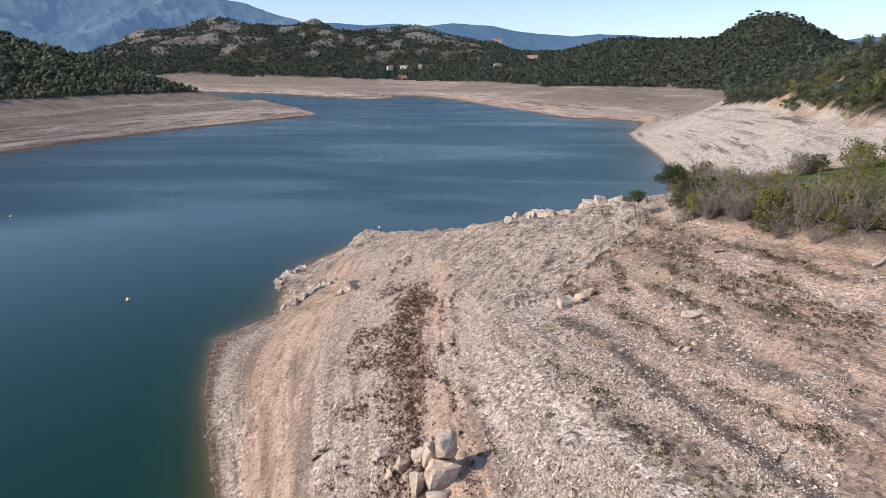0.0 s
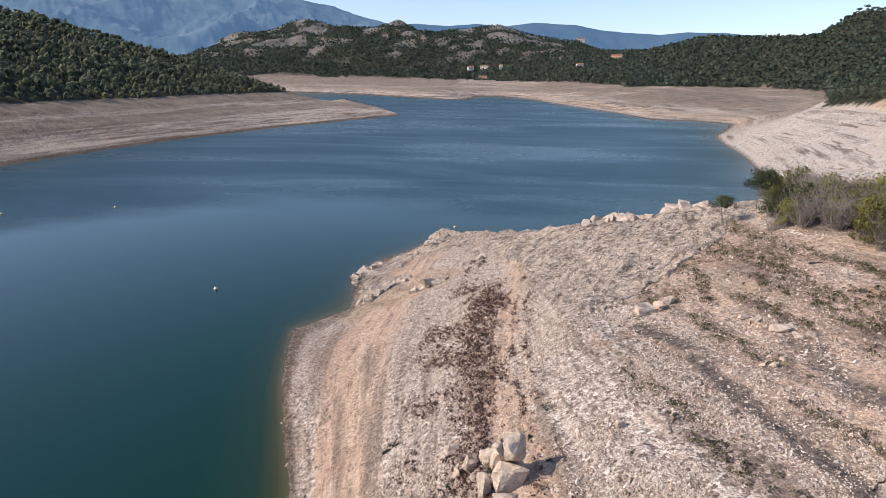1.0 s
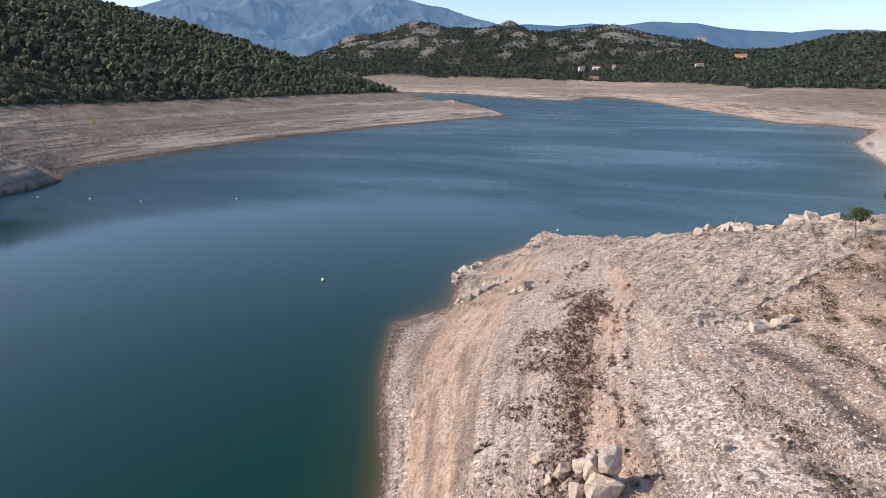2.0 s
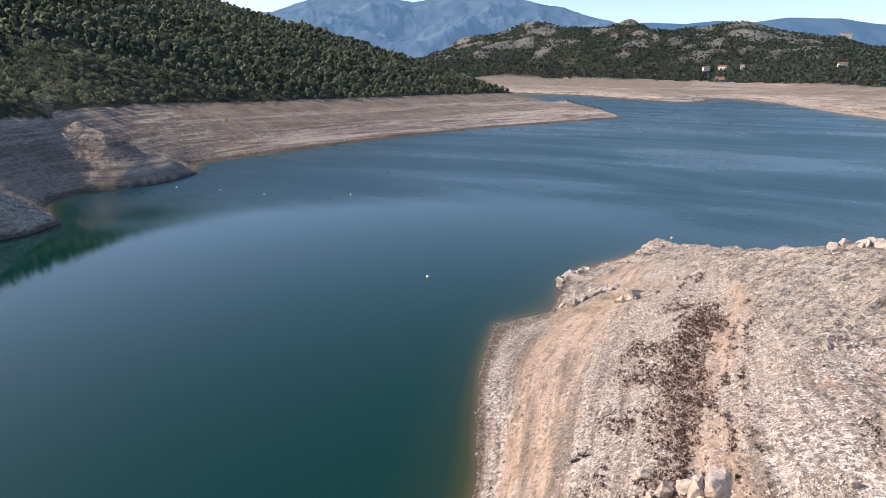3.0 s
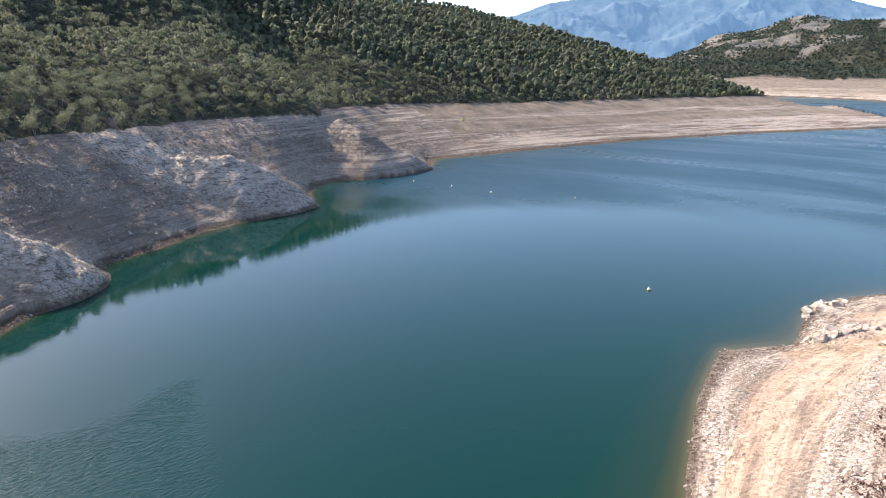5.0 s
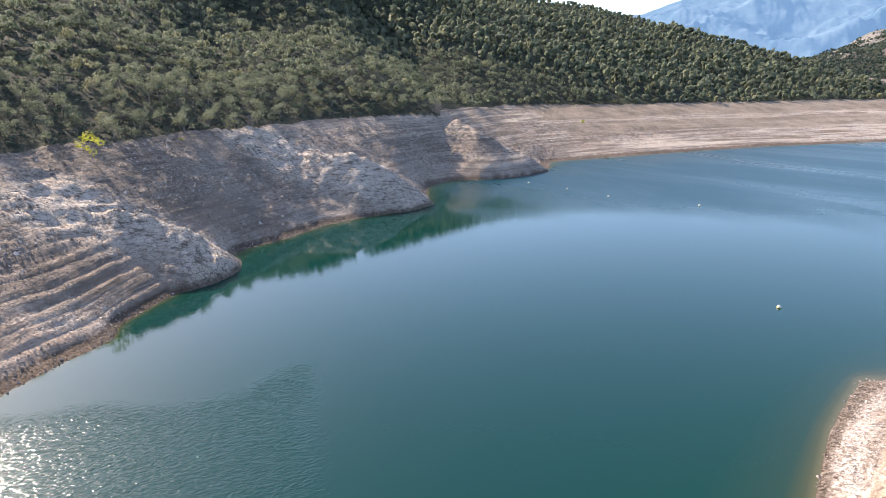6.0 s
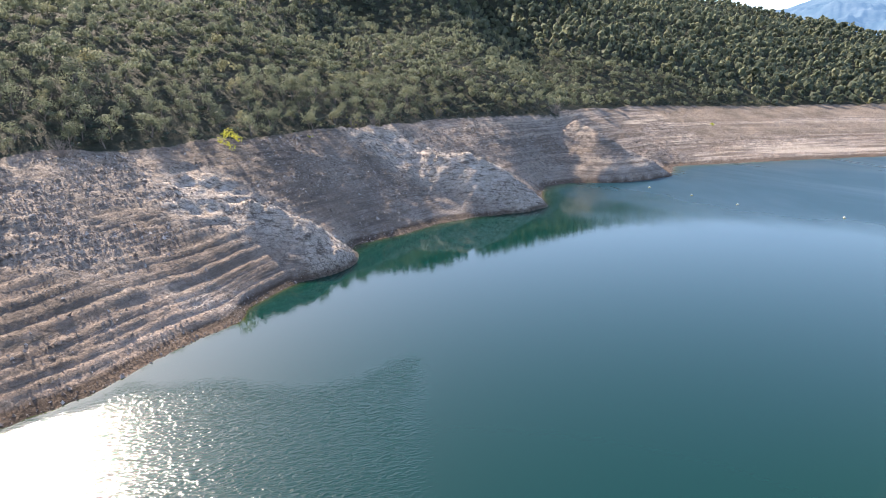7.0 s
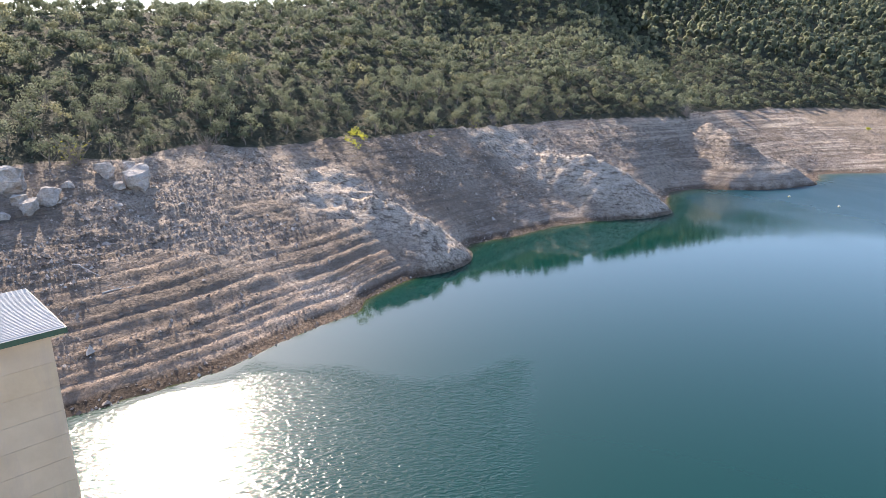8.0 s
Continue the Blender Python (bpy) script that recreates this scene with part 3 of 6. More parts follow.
    bump(nt, h, 0.9, 0.2, b)
    return m


def water_material():
    m, nt, b = material("lake_water")
    p = position(nt)
    depth = attr(nt, "depth")
    body = ramp(nt, depth, (0.0, (0.095, 0.085, 0.038)), (0.03, (0.045, 0.052, 0.02)), (0.09, (0.012, 0.036, 0.02)), (0.3, (0.001, 0.031, 0.021)), (0.7, (0.001, 0.030, 0.0235)))
    # open lake painted bluer, standing for the blue sky's reflection
    body = mix(nt, math_node(nt, "MULTIPLY", attr(nt, "open"), grey(nt, depth, 0.1, 0.4)), body, (0.001, 0.033, 0.044))
    nt.links.new(body, b.inputs["Base Color"])
    b.inputs["IOR"].default_value = 1.333
    # wind: long streaks of ruffled and smoother water on the open lake, a breeze by the tower
    streaks = grey(nt, noise_tex(nt, position(nt, 0.35, 1.0, 1.0), 0.022, 5, 0.6, 0.9), 0.36, 0.60)
    wide = math_node(nt, "MULTIPLY", attr(nt, "open"), math_node(nt, "ADD", math_node(nt, "MULTIPLY", streaks, 0.4), 0.6))
    near = attr(nt, "ripple")
    rough = math_node(nt, "ADD", math_node(nt, "MULTIPLY", wide, 0.35), math_node(nt, "MULTIPLY", near, 0.12))
    nt.links.new(math_node(nt, "ADD", rough, 0.025), b.inputs["Roughness"])
    w1 = noise_tex(nt, position(nt, 1.0, 0.5, 1), 3.2, 2, 0.55, 0.5)
    w2 = noise_tex(nt, position(nt, 0.8, 1.0, 1), 0.55, 2, 0.5, 0.2)
    w3 = noise_tex(nt, position(nt, 1.0, 0.6, 1), 6.0, 2, 0.5, 0.3)
    h = math_node(nt, "ADD", w1, math_node(nt, "ADD", math_node(nt, "MULTIPLY", w2, 0.35), math_node(nt, "MULTIPLY", w3, 0.25)))
    h = math_node(nt, "SUBTRACT", h, 0.8)
    h = math_node(nt, "MULTIPLY", h, math_node(nt, "ADD", math_node(nt, "ADD", near, math_node(nt, "MULTIPLY", wide, 0.08)), 0.025))
    bump(nt, h, 1.0, 0.085, b)
    return m


def leaf_material(name, dark, light, warm, trans=0.25, spec=0.3):
    m, nt, b = material(name)
    out = nt.nodes["Material Output"]
    info = nt.nodes.new("ShaderNodeObjectInfo")
    v = math_node(nt, "FRACT", math_node(nt, "ADD", attr(nt, "tint"), info.outputs["Random"]))
    isl = nt.nodes.new("ShaderNodeNewGeometry").outputs["Random Per Island"]
    col = ramp(nt, v, (0.0, dark), (0.6, light), (0.9, light), (1.0, warm))
    col = mix(nt, math_node(nt, "MULTIPLY", isl, 0.4), col, mix(nt, 1.0, col, (0.35, 0.38, 0.35), "MULTIPLY"))
    nt.links.new(col, b.inputs["Base Color"])
    b.inputs["Roughness"].default_value = 0.6
    b.inputs["Specular IOR Level"].default_value = spec
    tr = nt.nodes.new("ShaderNodeBsdfTranslucent")
    nt.links.new(col, tr.inputs[0])
    mx = nt.nodes.new("ShaderNodeMixShader")
    mx.inputs[0].default_value = trans
    nt.links.new(b.outputs[0], mx.inputs[1])
    nt.links.new(tr.outputs[0], mx.inputs[2])
    nt.links.new(mx.outputs[0], out.inputs[0])
    return m


def plain(name, c1, c2, scale=4.0, rough=0.85, bumpy=0.3, dist=0.05):
    m, nt, b = material(name)
    p = position(nt)
    n = noise_tex(nt, p, scale, 6, 0.65)
    nt.links.new(ramp(nt, n, (0.3, c1), (0.7, c2)), b.inputs["Base Color"])
    b.inputs["Roughness"].default_value = rough
    if bumpy:
        bump(nt, n, bumpy, dist, b)
    return m


GROUND, WATER = ground_material(), water_material()
OAK = leaf_material("oak_leaves", (0.125, 0.15, 0.10), (0.235, 0.26, 0.17), (0.30, 0.295, 0.17), 0.6, 0.15)
# distance haze painted in as a blue-grey shift; the undergrowth shares these leaves
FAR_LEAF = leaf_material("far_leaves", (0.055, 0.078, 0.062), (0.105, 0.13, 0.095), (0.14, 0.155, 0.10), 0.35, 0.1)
BARK = plain("bark", (0.10, 0.08, 0.06), (0.24, 0.21, 0.18), 6)

# ---- the ground: one sheet, finer towards the lake ----
def ring_steps():
    r, out = R0, [R0]
    while r < 3400:
        k = 0.03 if r < 20 else 0.006 if r < 150 else 0.009 if r < 620 else 0.015
        r *= 1 + k
        out.append(r)
    return np.array(out)


def fan_steps(fine, lo=-38.5, hi=119.5):
    return np.radians(np.concatenate([np.arange(lo, hi, fine), np.arange(hi, lo + 360, 2.5)]))


def sheet(rings, fans):
    th, r = np.meshgrid(fans, rings, indexing="ij")
    x, y = -r * np.sin(th), r * np.cos(th)
    nt, nr = th.shape
    i, j = np.meshgrid(np.arange(nt), np.arange(nr - 1), indexing="ij")
    i2 = (i + 1) % nt
    faces = np.stack([i * nr + j, i2 * nr + j, i2 * nr + j + 1, i * nr + j + 1], -1).reshape(-1, 4)[:, ::-1]
    x, y = x.ravel(), y.ravel()
    # the middle of the sheet, in one more ring of corners drawn together
    cap = np.arange(nt) * nr
    inner = len(x) + np.arange(nt)
    x = np.concatenate([x, x[cap] * -0.004])
    y = np.concatenate([y, y[cap] * -0.004])
    k = np.arange(nt)
    k2 = (k + 1) % nt
    faces = np.concatenate([faces, np.stack([inner[k], inner[k2], cap[k2], cap[k]], -1)[:, ::-1]])
    return x, y, faces


def weed_rows(x, y):
    """Where red and olive weeds stand: a broad red stripe, and thin rows along old water levels."""
    lv = base_height(x, y) + 0.5 * fbm(x, y, 9, 3, 79)
    on = (x > -30) * (y > 18) * (y < 85) * (1 - inside(ROCK_TOP, x, y))
    red = smooth(2.7, 0.2, line_distance(RED_STRIPE, x, y) + 3.2 * fbm(x, y, 3, 4, 7)) * smooth(70, 60, y)
    clump = smooth(-0.1, 0.12, fbm(x, y, 3.5, 3, 21))
    red = np.maximum(red, 0.6 * smooth(3.4, 1.2, line_distance(RED_STRIPE, x + 2.6, y) + 2.4 * fbm(x, y, 4, 3, 24)) * clump * smooth(72, 62, y))
    for z in (5.6, 6.2, 8.75, 9.3):
        red = np.maximum(red, 0.55 * np.exp(-((lv - z) / 0.13) ** 2) * clump)
    olive = 0.0
    for k, z in enumerate((10.2, 11.5, 12.5, 12.9, 13.35, 13.8, 14.3, 14.8, 15.4)):
        olive = np.maximum(olive, np.exp(-((lv - z) / 0.14) ** 2) * smooth(-0.12, 0.1, fbm(x, y, 5, 3, 22 + k)))
    return red * on, olive * on * smooth(4, 10, x)


def build_ground():
    x, y, faces = sheet(ring_steps(), fan_steps(0.25))
    z = ground_height(x, y)
    forest, rock, soil, grass = zones(x, y)
    r = np.hypot(x, y)
    stripe = weed_rows(x, y)[0] * 0.9 + weed_rows(x, y)[1] * 0.8
    stripe = np.clip(np.maximum(stripe, 0.75 * smooth(2.6, 0.8, line_distance(BROWN_LINE, x, y) + 2.4 * fbm(x, y, 4, 3, 20))), 0, 1)
    grey_and_shade = smooth(5, 9, z) * smooth(480, 560, r) * (1 - forest) * smooth(-60, 60, x) * smooth(-0.25, 0.05, fbm(x, y, 60, 3, 23))
    # dark soil and the wood's shade, painted as bands on the spit's bank
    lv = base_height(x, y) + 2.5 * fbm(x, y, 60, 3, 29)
    grey_and_shade = np.maximum(grey_and_shade, (0.95 * smooth(9.5, 12, lv) + 0.8 * smooth(5.0, 6.5, lv) * smooth(10, 8.5, lv)) * (x < -120) * (y > 175) * (1 - forest))
    grey_and_shade = np.maximum(grey_and_shade, (0.25 + 0.6 * smooth(-0.05, 0.2, fbm(x, y * 3, 90, 4, 35))) * smooth(380, 520, r) * (1 - forest) * smooth(3.5, 7, z))
    wet = smooth(0.45, 0.12, z - 0.45 * (x < -30)) * (z > -3)
    level = base_height(x, y) + 0.25 * fbm(x, y, 12, 2, 77)
    char = 0.85 * smooth(0.8, 0.2, line_distance(CHAR_LINE, x, y) + 1.8 * fbm(x, y, 2.2, 3, 18))
    char = np.maximum(char, 0.7 * smooth(1.1, 0.2, line_distance(CHAR_UPPER, x, y) + 2.4 * fbm(x, y, 2.6, 3, 38)))
    char = np.maximum(char, 0.9 * smooth(3.2, 1.0, line_distance(SCARP_TOP[:8], x, y) + 2.5 * fbm(x, y, 4, 2, 48)))
    shelf = smooth(-30, -60, x) * smooth(34, 16, y) * smooth(9.5, 7.5, z)
    lv = level + 0.7 * fbm(x, y, 10, 3, 78)
    stony = np.interp(lv, (0, 0.9, 1.2, 3.0, 3.6, 4.6, 6.9, 7.6, 8.3, 9.0, 9.5, 11.2, 12, 12.8, 16), (0.75, 0.7, 0.25, 0.3, 0.6, 0.85, 0.8, 0.6, 0.3, 0.45, 0.85, 0.8, 0.5, 0.42, 0.4))
    stony = stony + 0.35 * fbm(x, y, 7, 3, 27)
    stony = np.where(x < -40, 0.55 + 0.35 * smooth(0.0, 0.25, fbm(x, y, 16, 3, 27) + 0.1) - 0.3 * shelf, stony)
    crag = forest * smooth(1300, 1600, r) * smooth(0.02, 0.13, fbm(x, y * 0.6, 30, 5, 37) + 0.0011 * (z - 100)) * smooth(38, 85, z)
    faces = faces[(z[faces] > -5).any(1)]
    old = (0.6 + 0.4 * smooth(50, 12, y)) * smooth(-30, -60, x) * (1 - forest) * smooth(420, 240, r) * (0.45 + 0.55 * smooth(-0.3, 0.1, fbm(x, y, 18, 3, 101) + 0.05 * (level - 4)))
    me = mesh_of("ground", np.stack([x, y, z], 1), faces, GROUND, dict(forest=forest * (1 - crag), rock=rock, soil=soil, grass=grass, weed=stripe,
                 grey=grey_and_shade, wet=wet, crag=crag, old=old, rough=smooth(-30, -60, x) * (1 - forest) * (1 - 0.85 * shelf) * smooth(1.5, 5, z) * (0.45 + 0.55 * vnoise(x / 15, y / 15, 87)) * smooth(420, 240, r), level=level, char=char, stony=stony, strand=(1 - forest) * smooth(130, 240, r) * smooth(0.2, 0.9, z), pale=0.85 * smooth(55, 75, x) * smooth(60, 95, y) * (1 - forest) * (1 - soil) * smooth(24, 18, z) * smooth(420, 330, r) + 0.25 * smooth(13, 3, line_distance(OUTCROPS[0][:5], x, y) + 6 * fbm(x, y, 5, 3, 34)) + 0.1 * smooth(9, 3, line_distance(OUTCROPS[1], x, y))), True)
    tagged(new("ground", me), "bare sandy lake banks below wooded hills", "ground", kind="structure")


def build_water():
    x, y, faces = sheet(ring_steps()[::3], fan_steps(0.4))
    d = -base_height(x, y) * np.where(x < -40, 7.0, 1.0)
    # a breeze ruffles the water near the tower
    breeze = [(-56, -28), (-64, -9), (-61.5, 1), (-58.6, 8), (-63, 18), (-58, 20.5), (-49, 18), (-37, 14), (-22, 8), (-12, -30), (-30, -60)]
    jx, jy = x + 3 * fbm(x, y, 8, 3, 13), y + 3 * fbm(x, y, 8, 3, 14)
    ripple = np.where(inside(breeze, jx, jy), smooth(-0.5, 5.0, line_distance(breeze + breeze[:1], jx, jy)), 0.0)
    keep = (d[faces] > -2.5).any(1) & (np.hypot(x, y)[faces].max(1) < 1150)
    me = mesh_of("lake_water", np.stack([x, y, np.zeros_like(x)], 1), faces[keep], WATER, dict(depth=np.clip(d / 12, 0, 1), ripple=ripple, open=smooth(-30, 45, np.hypot(x, y) - 135 + 110 * fbm(x * 0.6, y, 34, 4, 12)) * np.where(y > 84, 1.0, smooth(0, 14, line_distance(LEFT_SHORE, x, y)))), True)
    tagged(new("water", me), "teal lake water with wind ripples", "water", kind="structure")


build_ground()
build_water()

# ---- trees ----
def card_crown(rng, lobes, cards, size, width=1.0, height=1.0):
    """Leaf cards set over several rounded lobes: corner points of quads, in a crown about 2 units wide."""
    quads, norms = [], []
    for _ in range(lobes):
        a, rad = rng.uniform(0, 6.283), rng.uniform(0.1, 0.62)
        c = np.array([rad * math.cos(a) * width, rad * math.sin(a) * width, (0.75 + rng.uniform(-0.3, 0.45) * (1.1 - rad)) * height])
        lr = rng.uniform(0.26, 0.46)
        v = rng.normal(size=(cards, 3))
        v /= np.linalg.norm(v, axis=1)[:, None]
        v[:, 2] = np.where(v[:, 2] < -0.2, -v[:, 2], v[:, 2])
        p = c + v * lr * rng.uniform(0.75, 1.05, (cards, 1)) * np.array([1, 1, 0.8])
        n = v + np.array([0, 0, 0.15]) + rng.normal(size=(cards, 3)) * 0.33
        n /= np.linalg.norm(n, axis=1)[:, None]
        t = np.cross(n, rng.normal(size=(cards, 3)))
        t /= np.linalg.norm(t, axis=1)[:, None]
        s = np.cross(n, t)
        w = (size * rng.uniform(0.6, 1.35, (cards, 1)))
        l = w * rng.uniform(0.7, 1.2, (cards, 1))
        norms.append(v + (p - np.array([0, 0, 0.5 * height])) * 0.7 + n * 0.35)
        quads.append(np.stack([p - t * w - s * l * 0.4, p + t * w * 0.3 - s * l, p + t * w + s * l * 0.3, p - t * w * 0.25 + s * l], 1))
    return np.concatenate([np.concatenate(quads).reshape(-1, 3), np.repeat(np.concatenate(norms), 4, 0)], 1)


def scatter(protos, x, y, z, s, hgt, rng):
    """Copies of card crowns joined into one set of arrays."""
    vs, ts, ns = [], [], []
    which = rng.integers(0, len(protos), len(x))
    ang = rng.uniform(0, 6.283, len(x))
    tint = rng.uniform(0, 1, len(x))
    for k, pr in enumerate(protos):
        idx = np.where(which == k)[0]
        if not len(idx):
            continue
        ca, sa = np.cos(ang[idx])[:, None], np.sin(ang[idx])[:, None]
        px = (pr[None, :, 0] * ca - pr[None, :, 1] * sa) * s[idx][:, None] + x[idx][:, None]
        py = (pr[None, :, 0] * sa + pr[None, :, 1] * ca) * s[idx][:, None] + y[idx][:, None]
        pz = pr[None, :, 2] * (s * hgt)[idx][:, None] + z[idx][:, None]
        vs.append(np.stack([px, py, pz], -1).reshape(-1, 3))
        ts.append(np.repeat(tint[idx], pr.shape[0]))
        ns.append(np.stack([pr[None, :, 3] * ca - pr[None, :, 4] * sa, pr[None, :, 3] * sa + pr[None, :, 4] * ca, pr[None, :, 5] + 0 * ca], -1).reshape(-1, 3))
    v, nrm = np.concatenate(vs), np.concatenate(ns)
    nrm /= np.maximum(np.linalg.norm(nrm, axis=1)[:, None], 1e-6)
    return v, np.arange(len(v)).reshape(-1, 4), np.concatenate(ts), nrm


def jittered(x0, x1, y0, y1, step, rng):
    gx, gy = np.meshgrid(np.arange(x0, x1, step), np.arange(y0, y1, step))
    gx = gx.ravel() + rng.uniform(-0.5, 0.5, gx.size) * step
    gy = gy.ravel() + rng.uniform(-0.5, 0.5, gy.size) * step
    return gx, gy


def in_view(x, y, lo=-40, hi=121):
    a = np.degrees(np.arctan2(-x, y))
    return (a > lo) & (a < hi)


def leafy(rng, centres, radius, cards, size, squash=0.8):
    """Leaf cards in loose clumps round the given centres."""
    quads, norms = [], []
    mid = np.mean(np.array(centres, float), 0)
    for c in centres:
        n = max(3, int(cards * rng.uniform(0.6, 1.3)))
        v = rng.normal(size=(n, 3))
        v /= np.linalg.norm(v, axis=1)[:, None]
        lr = radius * rng.uniform(0.65, 1.2)
        p = np.array(c) + v * lr * rng.uniform(0.35, 1.05, (n, 1)) ** 0.6 * np.array([1, 1, squash])
        nn = v + np.array([0, 0, 0.15]) + rng.normal(size=(n, 3)) * 0.5
        nn /= np.linalg.norm(nn, axis=1)[:, None]
        t = np.cross(nn, rng.normal(size=(n, 3)))
        t /= np.linalg.norm(t, axis=1)[:, None]
        s = np.cross(nn, t)
        w = size * rng.uniform(0.55, 1.4, (n, 1))
        out = v + 0.8 * (p - mid) / max(np.abs(p - mid).max(), 1e-3) + np.array([0, 0, 0.2])
        nn = np.where((nn * out).sum(1)[:, None] < 0, -nn, nn)
        norms.append(np.repeat(out + nn * 0.35, 4, 0))
        quads.append(np.stack([p - t * w - s * w * 0.35, p + t * w * 0.3 - s * w * 0.8, p + t * w + s * w * 0.3, p - t * w * 0.25 + s * w * 0.8], 1))
    v = np.concatenate(quads).reshape(-1, 3)
    nrm = np.concatenate(norms)
    return np.concatenate([v, nrm / np.maximum(np.linalg.norm(nrm, axis=1)[:, None], 1e-6)], 1), np.arange(len(v)).reshape(-1, 4)


def oak_cards(rng):
    """A leafy oak crown with clumps at many heights, about 2 units wide."""
    cs = []
    for _ in range(10):
        a, r = rng.uniform(0, 6.283), rng.uniform(0.05, 0.62)
        cs.append((r * math.cos(a), r * math.sin(a), 0.5 + 0.6 * math.sqrt(1 - r * r) * rng.uniform(0.55, 1.1)))
    return leafy(rng, cs, 0.36, 36, 0.062)[0]


def small_cards(rng, clumps, cards, size):
    cs = []
    for _ in range(clumps):
        a, r = rng.uniform(0, 6.283), rng.uniform(0.05, 0.6)
        cs.append((r * math.cos(a), r * math.sin(a), 0.45 + 0.6 * math.sqrt(1 - r * r) * rng.uniform(0.5, 1.1)))
    return leafy(rng, cs, 0.4, cards, size)[0]


OAK_SPOTS = []


def build_forests():
    rng = np.random.default_rng(5)
    near = [oak_cards(rng) for _ in range(8)]
    mid = [small_cards(rng, 7, 14, 0.105) for _ in range(6)]
    tiny = [card_crown(rng, 3, 6, 0.36, height=0.95) for _ in range(5)]
    far = [card_crown(rng, 1, 5, 0.52, height=0.8) for _ in range(8)]
    # the wooded slope across the water
    x, y = jittered(-480, -60, -140, 480, 4.3, rng)
    ok = inside(LEFT_FOREST, x, y) & in_view(x, y)
    x, y = x[ok], y[ok]
    d = np.hypot(x, y)
    crest = base_height(x * 1.06, y * 1.06) - base_height(x, y)
    ok = crest > -2.5
    x, y, d = x[ok], y[ok], d[ok]
    z = ground_height(x, y)
    s = rng.uniform(1.5, 3.1, len(x)) * (0.75 + 0.5 * vnoise(x / 18, y / 18, 3))
    # those nearest the bank are left for single trees
    near_bank = (d < 200) & (line_distance(LEFT_TREELINE, x, y) < 26) & in_view(x, y, 44, 118)
    own = np.where(near_bank)[0][:220]
    OAK_SPOTS.extend([x[own], y[own], s[own] / 2.9])
    rest = np.ones(len(x), bool)
    rest[own] = False
    x, y, z, s, d = x[rest], y[rest], z[rest], s[rest], d[rest]
    for name, protos, sel in (("oak_wood", near, d < 215), ("oak_wood_beyond", mid, (d >= 215) & (d < 330)), ("oak_wood_far", tiny, d >= 330)):
        v, f, t, nrm = scatter(protos, x[sel], y[sel], z[sel] - 0.2, s[sel], rng.uniform(1.0, 1.45, sel.sum()), rng)
        tagged(new("oak_wood", mesh_of(name, v, f, OAK, dict(tint=t), True, normals=nrm)), "dense dark green oak wood covering the hillside", "trees", kind="stuff")
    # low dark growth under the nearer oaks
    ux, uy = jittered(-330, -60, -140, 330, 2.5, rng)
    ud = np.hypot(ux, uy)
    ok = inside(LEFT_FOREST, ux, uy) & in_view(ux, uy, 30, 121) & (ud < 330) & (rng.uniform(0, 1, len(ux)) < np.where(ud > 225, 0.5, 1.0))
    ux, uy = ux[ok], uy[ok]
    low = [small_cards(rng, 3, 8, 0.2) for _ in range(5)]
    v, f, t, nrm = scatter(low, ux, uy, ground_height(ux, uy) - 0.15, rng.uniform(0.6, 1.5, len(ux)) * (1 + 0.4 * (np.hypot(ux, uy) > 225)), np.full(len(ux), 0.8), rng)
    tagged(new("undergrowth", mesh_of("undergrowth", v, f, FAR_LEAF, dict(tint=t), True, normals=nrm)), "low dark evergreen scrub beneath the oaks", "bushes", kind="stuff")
    # woods on the right and in the distance
    for name, poly, box, step, hill in (("hill_wood", RIGHT_FOREST, (90, 330, 20, 420), 3.8, 0), ("distant_wood", FAR_FOREST, (-1300, 1000, 380, 2050), 6.6, 1)):
        x, y = jittered(*box, step, rng)
        ok = inside(poly, x, y) & in_view(x, y, -40, 36)
        x, y = x[ok], y[ok]
        if hill:
            fr = base_height(x * 1.05, y * 1.05) - base_height(x, y)
            ok = fr > -16
            x, y = x[ok], y[ok]
        z = ground_height(x, y)
        if hill:
            crag = smooth(1300, 1600, np.hypot(x, y)) * smooth(0.02, 0.13, fbm(x, y * 0.6, 30, 5, 37) + 0.0011 * (z - 100)) * smooth(38, 85, z)
            ok = rng.uniform(0, 1, len(x)) > 0.04 + crag * 0.8
            x, y, z = x[ok], y[ok], z[ok]
        if not hill:
            ok = base_height(x * 1.06, y * 1.06) - base_height(x, y) > -3.0
            x, y, z = x[ok], y[ok], z[ok]
            bald = zones(x, y)[2]
            ok = rng.uniform(0, 1, len(x)) > bald * 0.85
            x, y, z = x[ok], y[ok], z[ok]
        s = rng.uniform(0.32, 0.85, len(x)) * step * (0.85 if hill else 1.15)
        v, f, t, nrm = scatter(far if hill else mid, x, y, z, s, rng.uniform(0.75, 1.35, len(x)), rng)
        tagged(new(name, mesh_of(name, v, f, FAR_LEAF if hill else OAK, dict(tint=t), True, normals=nrm)), "mixed evergreen wood on distant slopes", "trees", kind="stuff")


build_forests()


